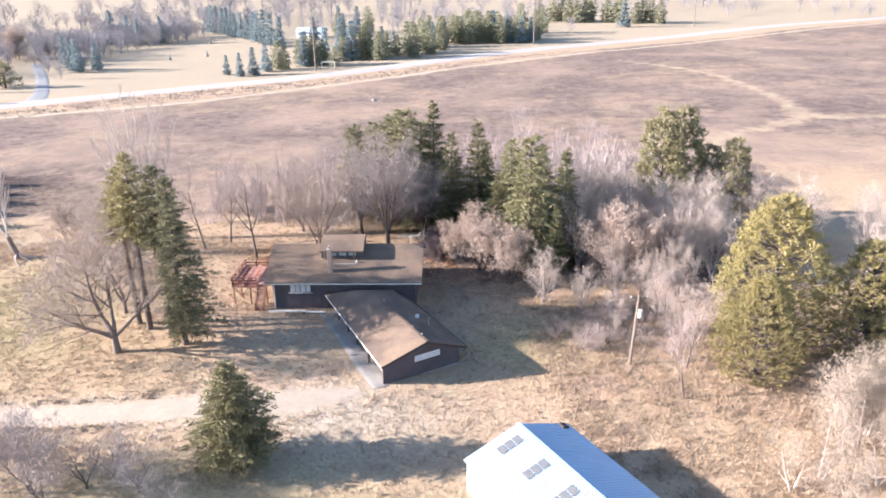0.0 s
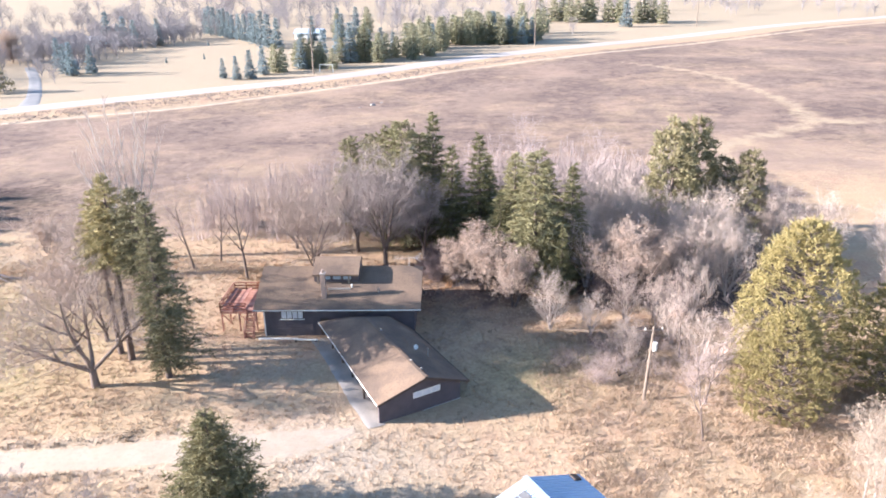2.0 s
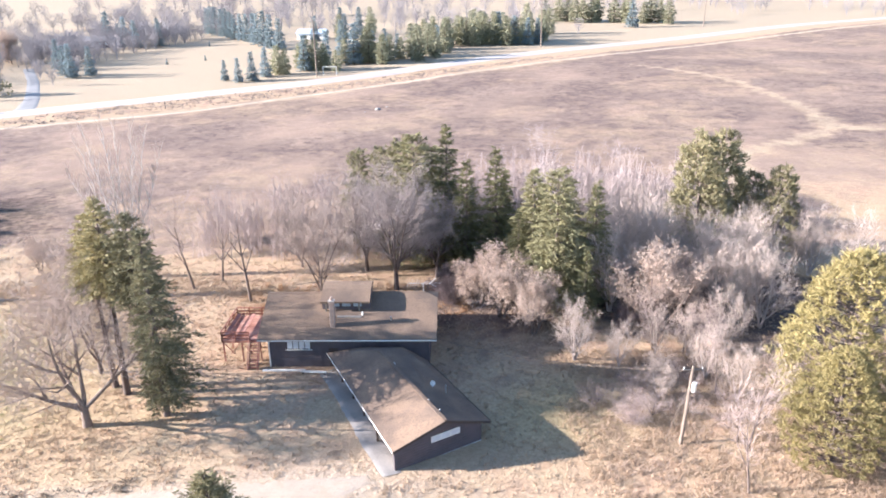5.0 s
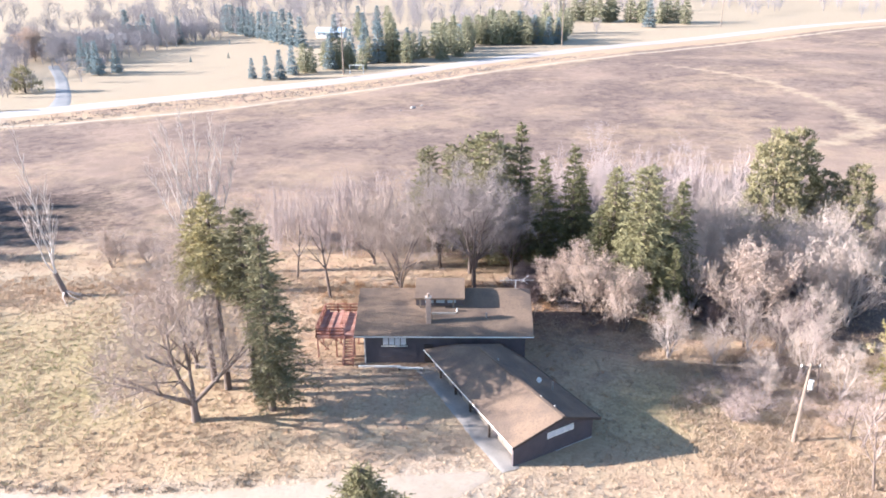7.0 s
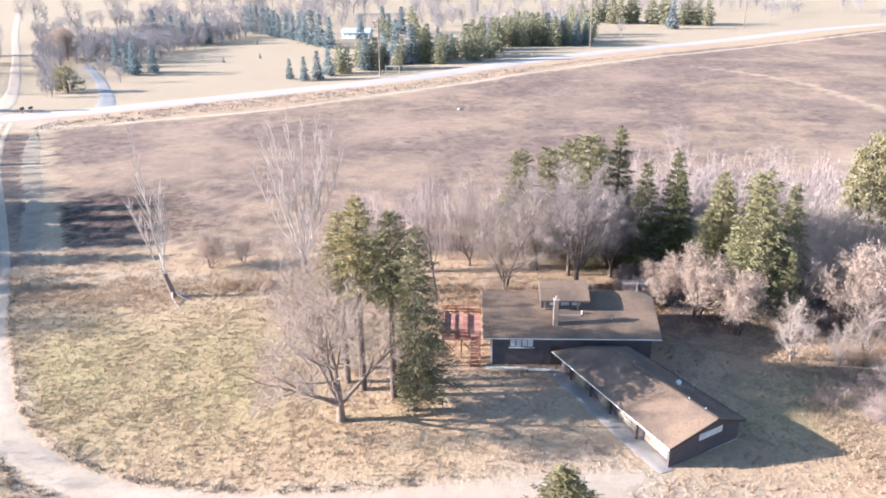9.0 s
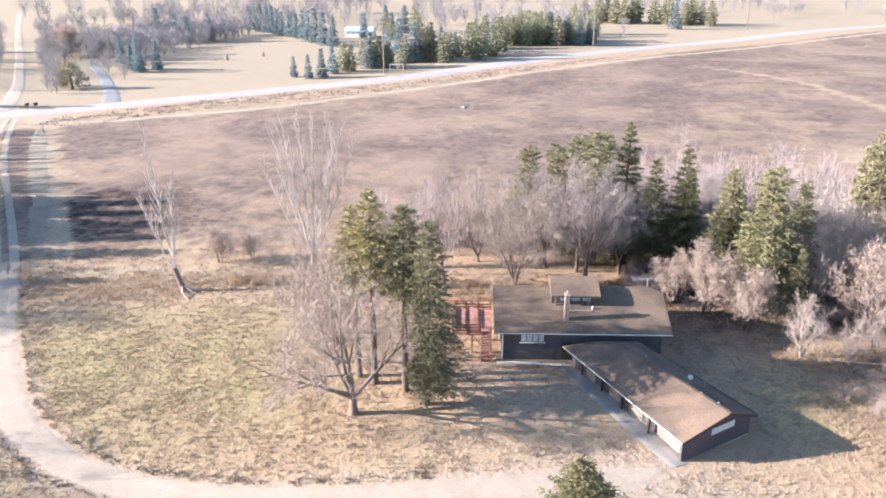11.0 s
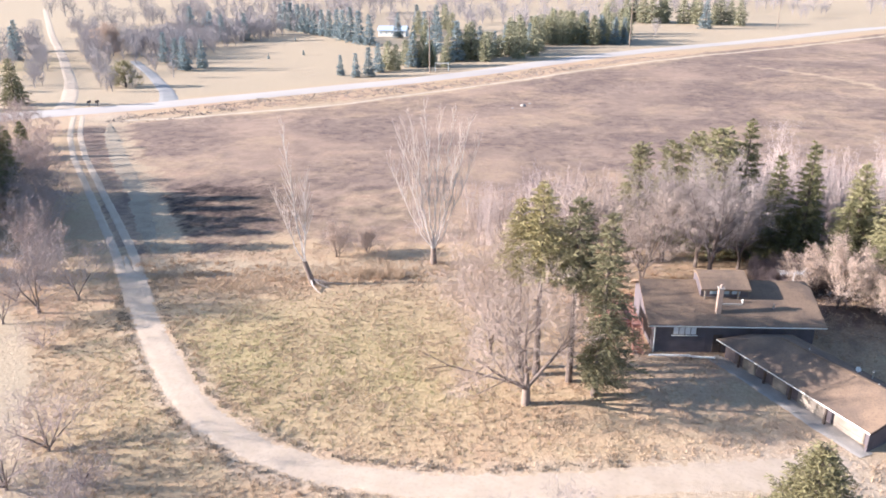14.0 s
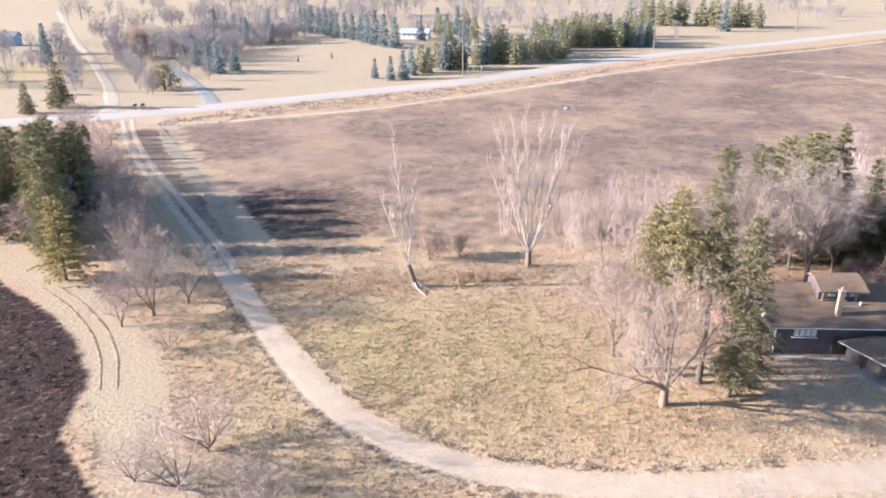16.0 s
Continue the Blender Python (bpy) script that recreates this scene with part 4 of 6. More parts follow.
# ---- utility poles ----
def yard_pole():
    x, y = 18.85, 64.1
    p = thing("utility_pole", x, y, gz(x, y) - 0.05, "weathered wooden utility pole with a grey transformer", "utility pole")
    top = (0.35, 0.0, 7.6)
    part("pole", tube(bmesh.new(), (0, 0, -0.2), top, 0.17, 0.11, 12), POLEWOOD, p)
    part("transformer", tube(bmesh.new(), (0.52, -0.2, 5.3), (0.54, -0.2, 6.1), 0.19, 0.19, 14), TRIM, p, "pale cylindrical transformer can")
    part("crossarm", beam(bmesh.new(), (-0.5, 0, 7.2), (1.2, 0, 7.25), 0.12), POLEWOOD, p)
    for a in (-0.4, 1.1):
        part("insulator", tube(bmesh.new(), (a, 0, 7.26), (a, 0, 7.48), 0.06, 0.04, 8), TRIM, p)
    part("guy_pole", tube(bmesh.new(), (-1.2, 0.6, -0.2), (0.3, 0.1, 5.9), 0.025, 0.02, 8), POLEWOOD, p)
    part("guy_pole", tube(bmesh.new(), (-0.4, -0.9, -0.2), (0.3, -0.1, 5.0), 0.02, 0.02, 8), POLEWOOD, p)


yard_pole()


def sagging(a, b, sag, r, name, label):
    bm = bmesh.new()
    pts = [Vector(a).lerp(Vector(b), i / 12) - Vector((0, 0, sag * 4 * (i / 12) * (1 - i / 12))) for i in range(13)]
    for p, q in zip(pts[:-1], pts[1:]):
        tube(bm, p, q, r, r, 5)
    return tagged(part(name, bm, POLEWOOD), label, "cable")


sagging((19.2, 64.1, gz(18.85, 64.1) + 7.15), (-2.3, 77.0, 3.05), 0.9, 0.018, "service_cable", "thin sagging service cable to the house")


def road_pole(x, y, h, arm):
    p = thing("utility_pole", x, y, gz(x, y), "tall grey roadside utility pole", "utility pole", "roadside poles")
    part("pole", tube(bmesh.new(), (0, 0, -0.5), (0, 0, h), 0.3, 0.2, 10), POLEWOOD, p)
    for z in (h - 0.8, h - 2.6):
        part("crossarm", beam(bmesh.new(), (-arm, 0, z), (arm, 0, z), 0.2), POLEWOOD, p)
        for a in (-arm * 0.9, arm * 0.9):
            part("insulator", tube(bmesh.new(), (a, 0, z + 0.1), (a, 0, z + 0.5), 0.1, 0.07, 8), TRIM, p)


road_pole(-56, 301, 21, 1.6), road_pole(40, 402, 23, 1.6), road_pole(155, 512, 22, 1.6)


# ---- trees ----
def prisms(segs, sides=4):
    """Tapered limbs: segs is an (n, 8) array of x, y, z, r at both ends."""
    s = np.asarray(segs, float)
    a, ra, b, rb = s[:, 0:3], s[:, 3], s[:, 4:7], s[:, 7]
    d = b - a
    d /= np.linalg.norm(d, axis=1)[:, None] + 1e-9
    ref = np.where(np.abs(d[:, 2:3]) > 0.9, [[1.0, 0, 0]], [[0, 0, 1.0]])
    u = np.cross(d, ref)
    u /= np.linalg.norm(u, axis=1)[:, None]
    w = np.cross(d, u)
    ang = np.arange(sides) * 2 * math.pi / sides
    ring = np.cos(ang)[None, :, None] * u[:, None] + np.sin(ang)[None, :, None] * w[:, None]
    v = np.concatenate([a[:, None] + ring * ra[:, None, None], b[:, None] + ring * rb[:, None, None]], 1).reshape(-1, 3)
    base = np.arange(len(s))[:, None] * 2 * sides
    i = np.arange(sides)
    j = (i + 1) % sides
    f = np.stack([base + i, base + j, base + sides + j, base + sides + i], -1).reshape(-1, 4)
    return v, f


def slivers(p, d, width, r):
    """One thin triangle a twig: feet p, vectors d."""
    side = np.cross(d, r.normal(size=d.shape))
    side /= np.linalg.norm(side, axis=1)[:, None] + 1e-9
    side *= np.broadcast_to(np.asarray(width), (len(p),))[:, None] / 2
    v = np.stack([p - side, p + side, p + d], 1).reshape(-1, 3)
    return v, np.arange(len(v)).reshape(-1, 3)


def grow(r, height, spread, trunk_r, stems, fork, depth, up, wander, first=0.3, bole=0.0, flare=0.14):
    """Limbs of a bare tree. Returns segments and the twig-bearing ends."""
    segs, ends = [], []

    def limb(p, d, length, rad, level):
        n = 5 if level == 0 else (2 if level == depth else 4)
        p = np.array(p, float)
        for k in range(n):
            d = d + r.normal(0, wander * (1 if level or bole else 0.5), 3) + np.array([0, 0, up * (1 if level else 0.3)])
            d /= np.linalg.norm(d)
            q = p + d * length / n
            r0, r1 = rad * (1 - 0.75 * k / n), rad * (1 - 0.75 * (k + 1) / n)
            segs.append((*p, r0, *q, r1))
            if level >= 1:
                ends.append((*q, *d, level))
            if level < depth and (level > 0 or k / n >= first - 0.2):
                for _ in range(fork if level < 2 else fork - 1):
                    s = r.normal(0, 1, 3)
                    s -= d * (s @ d)
                    s /= np.linalg.norm(s)
                    side = s * spread + d * r.uniform(0.5, 1.0)
                    side /= np.linalg.norm(side)
                    limb(q, side, length * r.uniform(0.42, 0.68) * (1 - 0.35 * k / n), r1 * r.uniform(0.5, 0.72), level + 1)
            p = q
    if bole:
        segs.append((0, 0, -0.3, trunk_r * 1.25, 0, 0, bole * 0.4, trunk_r))
        segs.append((0, 0, bole * 0.4, trunk_r, 0, 0, bole * 1.04, trunk_r * 0.85))
    off = r.uniform(0, 6.28)
    for s in range(stems):
        if stems > 1:
            a = off + 6.28 * s / stems + r.normal(0, 0.3)
            lean = np.array([math.cos(a), math.sin(a)]) * flare * r.uniform(0.5, 1.4)
            foot = (0.0, 0.0, bole * r.uniform(0.75, 1.0)) if bole else (r.normal(0, 0.25), r.normal(0, 0.25), -0.2)
        else:
            lean, foot = r.normal(0, 0.04, 2), (0, 0, bole or -0.2)
        limb(foot, np.array([lean[0], lean[1], 1.0]), height * r.uniform(0.75, 0.95), trunk_r * r.uniform(0.8, 1) * (0.62 if bole else 1), 0)
    return np.array(segs), np.array(ends)


def bare_tree(name, seed, height, spread=0.9, trunk_r=0.25, stems=1, fork=2, depth=3, up=0.06, wander=0.12, twigs=5, twig_len=0.7, twig_w=0.022, bark=None, twig=None,
              first=0.35, leaves=0, leaf=None, leaf_size=0.055, bole=0.0, flare=0.14, label="", group="bare trees"):
    r = np.random.default_rng(seed)
    segs, ends = grow(r, height, spread, trunk_r, stems, fork, depth, up, wander, first, bole, flare)
    sc = height / max(segs[:, 6].max(), 0.1)
    for c in (0, 1, 2, 4, 5, 6):
        segs[:, c] *= sc
    ends[:, :3] *= sc
    segs[:, 3] = np.maximum(segs[:, 3], 0.012)
    segs[:, 7] = np.maximum(segs[:, 7], 0.010)
    t = thing(name, 0, 0, 0, label, "tree", group)
    thick, fine = segs[:, 3] > 0.05, segs[:, 3] < 0.022
    v, f = prisms(segs[thick], 6)
    mesh_part("trunk", v, f, bark or BARK, t, smooth=True)
    v, f = prisms(segs[~thick & ~fine], 3)
    hair = segs[fine]
    hv, hf = slivers(hair[:, :3], (hair[:, 4:7] - hair[:, :3]) * 1.1, np.maximum(hair[:, 3] * 2, twig_w), r)
    p = np.repeat(ends[:, :3], twigs, 0)
    d = np.repeat(ends[:, 3:6], twigs, 0) * 0.6 + r.normal(0, 0.55, (len(p), 3)) + [0, 0, 0.25]
    d = d / np.linalg.norm(d, axis=1)[:, None] * (twig_len * r.uniform(0.4, 1.3, len(p)))[:, None]
    tv, tf = slivers(p + r.normal(0, 0.08, p.shape), d, twig_w, r)
    f = np.concatenate([f[:, [0, 1, 2]], f[:, [0, 2, 3]]])
    allv, allf = np.concatenate([v, tv, hv]), np.concatenate([f, tf + len(v), hf + len(v) + len(tv)])
    tagged(mesh_part("crown", allv, allf, twig or TWIG, t), kind="stuff")
    if leaves:
        k = r.integers(0, len(p), leaves)
        c = p[k] + d[k] * r.uniform(0, 1.1, leaves)[:, None] + r.normal(0, 0.12, (leaves, 3))
        tagged(mesh_part("foliage", *flakes(c, leaf_size, r), leaf or TANLEAF, t), kind="stuff")
    return t


def flakes(c, size, r):
    """Small kite-shaped leaves or tufts at the points c."""
    n = len(c)
    a, b = r.normal(size=(n, 3)), r.normal(size=(n, 3))
    a /= np.linalg.norm(a, axis=1)[:, None]
    b -= a * (a * b).sum(1)[:, None]
    b /= np.linalg.norm(b, axis=1)[:, None]
    s = (size * r.uniform(0.6, 1.4, n))[:, None]
    v = np.stack([c - a * s, c + b * s * 0.55, c + a * s, c - b * s * 0.55], 1).reshape(-1, 3)
    return v, np.arange(n * 4).reshape(-1, 4)


def spruce(name, seed, height, radius, clear=0.06, rows=26, per=9, shoots=14, spray=0.34, width=0.15, needles=None, label="", group="spruces", droop=0.2, power=0.95, ragged=0.25, lop=0.0, sparse=0.0):
    """Whorls of arching branches, each a flat fan of side shoots set with needle sprays; lop lengthens the east side."""
    r = np.random.default_rng(seed)
    t = thing(name, 0, 0, 0, label, "spruce tree", group)
    lean = r.normal(0, 0.012 * height, 2)
    segs = [(0, 0, -0.3, height * 0.016 + 0.06, *(lean * 0.6), height * 0.5, height * 0.009 + 0.03), (*(lean * 0.6), height * 0.5, height * 0.009 + 0.03, *lean, height * 0.97, 0.02)]
    v, f = prisms(segs, 8)
    mesh_part("trunk", v, f, BARK, t, smooth=True)
    bsegs, base_p, base_d, wid, dead = [], [], [], [], []
    for k in range(int(height * clear * 11) if clear > 0.3 else 0):
        # dead grey branches under the crown
        a, z = r.uniform(0, 6.28), height * r.uniform(0.12, clear)
        e = np.array([math.cos(a), math.sin(a), -0.15]) * r.uniform(0.5, radius * 0.75) + [0, 0, z]
        dead.append((0, 0, z, 0.025, *e, 0.01))
        for _ in range(5):
            q = e * r.uniform(0.5, 1.0) * [1, 1, 0] + [0, 0, e[2] + 0.1]
            dead.append((*q, 0.012, *(q + r.normal(0, 0.35, 3)), 0.007))
    for i in range(rows):
        u = (i + r.uniform(0.2, 0.8)) / rows
        z = height * (clear + (1 - clear) * u)
        axis = np.array([*(lean * (z / height)), z])
        reach = radius * (1 - u) ** power * r.uniform(1 - ragged * 0.7, 1 + ragged * 0.4) + 0.1
        if u < 0.12:
            reach *= 0.7 + 2.5 * u
        n = max(4, int(per * (0.5 + 0.5 * (1 - u))))
        off = r.uniform(0, 6.28)
        for k in range(n):
            if r.uniform() < sparse * (1 - u):
                continue
            a = off + 6.28 * k / n + r.normal(0, 0.2)
            ln = reach * r.uniform(0.68, 1.12) * (1 + lop * (1 - u) * math.cos(a))
            hd = np.array([math.cos(a), math.sin(a), 0.0])
            rise = (0.25 * u + 0.75 * u ** 3 - droop) * ln
            start = axis + [0, 0, r.normal(0, 0.012 * height)]
            tip = start + hd * ln + [0, 0, rise]
            bsegs.append((*start, 0.035, *tip, 0.01))
            m = max(4, int(shoots * (0.35 + 0.65 * ln / radius)))
            s = np.linspace(0.16, 1.0, m) + r.normal(0, 0.03, m)
            arch = np.zeros((m, 3))
            arch[:, 2] = 0.10 * ln * np.sin(np.clip(s, 0, 1) * 3.1)
            c = start + (tip - start) * s[:, None] + arch
            side = np.array([-hd[1], hd[0], 0.0]) * np.where(np.arange(m) % 2, 1.0, -1.0)[:, None]
            sl = (0.36 * ln * (1.12 - s) + 0.16) * r.uniform(0.75, 1.25, m)
            d = hd * r.uniform(0.55, 0.95, m)[:, None] + side * r.uniform(0.55, 0.95, m)[:, None] + np.array([0, 0, 1.0]) * r.normal(-0.12, 0.16, m)[:, None]
            d *= (sl / np.linalg.norm(d, axis=1))[:, None]
            q = max(2, int(round(0.3 * ln / spray + 1.6)))
            w = (np.arange(q) + 0.3) / q
            pp = (c[:, None] + d[:, None] * w[None, :, None]).reshape(-1, 3)
            dd = np.repeat(d / (np.linalg.norm(d, axis=1)[:, None] + 1e-6), q, 0) + r.normal(0, 0.42, (m * q, 3))
            base_p.append(pp), base_d.append(dd * (spray * r.uniform(0.7, 1.3, m * q))[:, None]), wid.append(np.full(m * q, width))
    m = 16
    base_p.append(np.c_[np.zeros((m, 2)) + lean, height * r.uniform(0.92, 0.99, m)])
    base_d.append(np.c_[r.normal(0, 0.12, (m, 2)), r.uniform(0.2, 0.6, m)])
    wid.append(np.full(m, 0.12))
    p, d, w = np.concatenate(base_p), np.concatenate(base_d), np.concatenate(wid)
    # each spray is blunt at its foot and pointed at its tip; every third has a second blade across it
    v1, f1 = slivers(p, d, w, r)
    v2, f2 = slivers(p[::3] + d[::3] * 0.9, -d[::3], w[::3], r)
    bv, bf = prisms(bsegs, 3)
    bf = np.concatenate([bf[:, [0, 1, 2]], bf[:, [0, 2, 3]]])
    tagged(mesh_part("crown", np.concatenate([v1, v2]), np.concatenate([f1, f2 + len(v1)]), needles or SPRUCE, t), kind="stuff")
    tagged(mesh_part("branch_frame", bv, bf, BARK, t), kind="stuff")
    if dead:
        tagged(mesh_part("dead_wood", *prisms(dead, 3), GREYTWIG, t, "bare grey dead branches"), kind="stuff")
    return t


def pine(name, seed, height, rx, low, clumps=260, shoots=9, needles=None, label="", group="pines", spray=0.36, tuft_r=0.6, width=0.1, blades=12):
    """A rounded pine: limbs to many separate puffs, each a bunch of upturned shoots brushed with needles."""
    r = np.random.default_rng(seed)
    t = thing(name, 0, 0, 0, label, "pine tree", group)
    segs = [(0, 0, -0.3, 0.3, 0.1, 0, height * 0.45, 0.2), (0.1, 0, height * 0.45, 0.2, 0, 0, height * 0.93, 0.04)]
    cen, size = [], []
    while len(cen) < clumps:
        u = r.uniform(0, 1) ** 0.9
        z = low + (height - low) * u
        prof = (1 - u) ** 0.5 * (0.62 + 0.38 * min(1, u / 0.3))
        a = r.uniform(0, 6.28)
        lobe = 1 + 0.13 * math.sin(3 * a + seed + 4 * u) + 0.10 * math.sin(5 * a + 2 * seed + 9 * u)
        q = rx * prof * lobe * r.uniform(0.1, 1.0) ** 0.3
        c = np.array([q * math.cos(a), q * math.sin(a), z])
        near = min((np.linalg.norm(c - o) for o in cen[-400:]), default=9)
        if near < tuft_r * 0.75 and r.uniform() < 0.85:
            continue
        cen.append(c), size.append(tuft_r * r.uniform(0.65, 1.25))
        if len(cen) % 3 == 0:
            segs.append((0, 0, max(z - q * 0.4, low * 0.5), 0.05, *(c * [0.9, 0.9, 1] - [0, 0, 0.2]), 0.015))
    cen, size = np.array(cen), np.array(size)
    v, f = prisms(segs, 5)
    mesh_part("trunk", v, f, BARK, t, smooth=True)
    p, sz = np.repeat(cen, shoots, 0), np.repeat(size, shoots)
    out = p * [1, 1, 0]
    out /= np.linalg.norm(out, axis=1)[:, None] + 1e-6
    o = r.normal(0, 1, p.shape)
    o /= np.linalg.norm(o, axis=1)[:, None]
    o[:, 2] = np.abs(o[:, 2])
    axis = (out * 0.35 + o * 0.9 + [0, 0, 0.45]) * (sz * r.uniform(0.75, 1.15, len(p)))[:, None]
    p, axis = np.repeat(p, blades, 0), np.repeat(axis, blades, 0)
    p2 = p + axis * r.uniform(0.15, 1, len(p))[:, None]
    d = axis * 0.25 / tuft_r * spray + r.normal(0, 0.5, p.shape) * spray
    vv, ff = slivers(p2, d, width, r)
    tagged(mesh_part("crown", vv, ff, needles or YELLOWPINE, t), kind="stuff")
    return t


def stand(proto, spots, first=True):
    """Copies of a tree at (x, y, scale, turn); the first spot takes the tree itself."""
    for i, (x, y, s, a) in enumerate(spots):
        m = pose(x, y, gz(x, y) - 0.05, 0, 0, a)
        if i == 0 and first:
            proto.scale = (s, s, s)
            proto.matrix_basis = m @ Matrix.Diagonal((s, s, s, 1))
        else:
            old = proto.scale.copy()
            proto.scale = (s, s, s * (0.94 + 0.12 * ((i * 37) % 10) / 10))
            copy_thing(proto, m)
            proto.scale = old


def grove(name, proto, spots, mat, label):
    """Many copies of a tree joined into one mass, for woods that nobody could count."""
    vs, fs, off = [], [], 0
    for ch in proto.children:
        me = ch.data
        v = np.empty(len(me.vertices) * 3, np.float32)
        me.vertices.foreach_get("co", v)
        me.calc_loop_triangles()
        f = np.empty(len(me.loop_triangles) * 3, np.int32)
        me.loop_triangles.foreach_get("vertices", f)
        vs.append(v.reshape(-1, 3)), fs.append(f.reshape(-1, 3) + off)
        off += len(v) // 3
    v0, f0 = np.concatenate(vs), np.concatenate(fs)
    allv, allf = [], []
    for i, (x, y, s, a) in enumerate(spots):
        c, sn = math.cos(radians(a)), math.sin(radians(a))
        v = v0 @ np.array([[c, sn, 0], [-sn, c, 0], [0, 0, 1]], np.float32) * s
        allv.append(v + np.array([x, y, gz(x, y) - 0.05], np.float32))
        allf.append(f0 + i * len(v0))
    return tagged(mesh_part(name, np.concatenate(allv), np.concatenate(allf), mat), label, "thicket", kind="stuff")


def scatter(n, box_, seed, s0, s1, keep=None):
    r = np.random.default_rng(seed)
    out = []
    while len(out) < n:
        x, y = r.uniform(box_[0], box_[1]), r.uniform(box_[2], box_[3])
        if keep is None or keep(x, y):
            out.append((x, y, r.uniform(s0, s1), r.uniform(0, 360)))
    return out


# the tall spruces by the house, bare below
stand(spruce("spruce", 1, 19.4, 3.7, 0.56, 24, 12, 22, 0.28, 0.09, droop=0.1, power=0.8, label="tall green spruce, sunlit on one side, with a bare lower trunk", group="spruces by the house"), [(-31.9, 71.6, 1, 0)])
stand(spruce("spruce", 2, 18.8, 2.9, 0.54, 24, 11, 20, 0.28, 0.09, needles=MIDSPRUCE, droop=0.1, power=0.7, label="tall dark green spruce with a bare lower trunk", group="spruces by the house"), [(-28.8, 70.4, 1, 50)])
stand(spruce("spruce", 3, 18.4, 3.5, 0.08, 42, 11, 22, 0.28, 0.1, needles=MIDSPRUCE, droop=0.3, power=0.66, label="tall dark green spruce with sparse branches to the ground", group="spruces by the house", ragged=0.55, lop=0.5, sparse=0.3), [(-26.7, 68.0, 1, 0)])
stand(spruce("spruce", 9, 17.6, 2.7, 0.6, 20, 11, 13, 0.3, 0.12, label="slender green spruce with a bare lower trunk", group="spruces by the house", power=0.75), [(-33.6, 72.9, 1, 10)])
# the bushy spruce by the lane
stand(spruce("spruce", 4, 8.7, 3.7, 0.02, 30, 14, 24, 0.24, 0.09, needles=LANESPRUCE, label="bushy dark green spruce beside the gravel lane", group="lane spruce", droop=-0.12, power=0.62, ragged=0.45), [(-15.4, 47.8, 1, 0)])
# the grove behind the house
g1 = spruce("spruce", 5, 16.5, 3.5, 0.06, 30, 10, 20, 0.36, 0.12, power=0.85, needles=DARKSPRUCE, label="dark green spruce in the grove behind the house", group="spruces behind the house")
g2 = spruce("spruce", 6, 15.5, 4.2, 0.08, 28, 12, 22, 0.36, 0.12, power=0.7, needles=GROVEOLIVE, label="olive green spruce in the grove behind the house", group="spruces behind the house", ragged=0.5)
g3 = spruce("spruce", 46, 15.5, 4.3, 0.1, 26, 12, 22, 0.36, 0.12, power=0.48, needles=GROVEOLIVE, label="blunt olive green spruce in a close clump behind the house", group="spruces behind the house", ragged=0.6)
stand(g3, [(-5.7, 103.8, 1.16, 40), (-8.2, 107.5, 1.04, 200), (-10.8, 109, 0.98, 280), (-14.3, 112.5, 0.95, 150), (11.1, 89.0, 1.06, 100), (-3.6, 108.0, 1.0, 10)])
stand(g1, [(4.7, 100.4, 1.04, 0), (-1.9, 105.8, 1.12, 70), (0.7, 100.8, 0.95, 140), (15.6, 91.2, 0.96, 200), (13.9, 85.9, 0.53, 20), (9.8, 97.5, 0.8, 90), (7.2, 93.8, 0.7, 260), (6.0, 103, 0.8, 10)])
stand(g2, [(8.8, 95.4, 1.0, 0), (12.6, 93, 0.95, 30)])
# the big yellow-green pine on the right with darker ones behind it, and the far pair
big = pine("pine", 7, 15.2, 7.0, 0.4, 980, 6, YELLOWPINE, "large bushy yellow-green pine in full sun", "yellow pines", 0.3, 0.5, 0.085, 9)
stand(big, [(33.0, 67.0, 1.04, 0), (29.8, 61.0, 0.66, 70), (41.4, 65.0, 0.8, 160), (46.0, 66.0, 0.75, 120), (51, 61.5, 0.7, 220)])
mid_pine = pine("pine", 8, 16, 4.2, 3.0, 200, 7, OLIVEPINE, "olive green pine above the thicket", "pines in the thicket", 0.42, 0.75, 0.13)
stand(mid_pine, [(31.2, 104.5, 1.1, 0), (35.0, 107.6, 1.05, 90), (41.0, 102.8, 0.86, 200), (38.5, 105.5, 0.8, 40)])

# oak with the low limb, and the other bare trees near the house
oak = bare_tree("bare_tree", 23, 13.4, 0.8, 0.36, 5, 2, 3, 0.05, 0.12, 5, 0.75, 0.018, bole=2.6, flare=0.95, first=0.3, bark=OAKBARK, twig=OAKTWIG, label="large spreading bare oak with low limbs on the lawn")
stand(oak, [(-33.2, 66.2, 1.1, 200)])
turn_back = pose(0, 0, 0, 0, 0, -200)
bm = bmesh.new()
pts = [turn_back @ Vector(p) for p in ((0, 0, 1.9), (-1.8, -0.3, 2.4), (-4.0, -0.2, 3.0), (-6.4, -0.6, 3.9), (-9.0, -0.4, 5.2))]
for a, b, r0, r1 in zip(pts[:-1], pts[1:], (0.16, 0.12, 0.08, 0.05), (0.12, 0.08, 0.05, 0.02)):
    tube(bm, a, b, r0, r1, 7)
for a, b in ((1, (-4.4, -1.6, 1.7)), (2, (-5.8, -1.9, 3.0)), (2, (-5.6, 1.0, 4.2)), (3, (-8.4, -1.8, 4.2))):
    tube(bm, pts[a], turn_back @ Vector(b), 0.05, 0.02, 5)
part("low_limb", bm, OAKBARK, oak, "long low drooping limb")
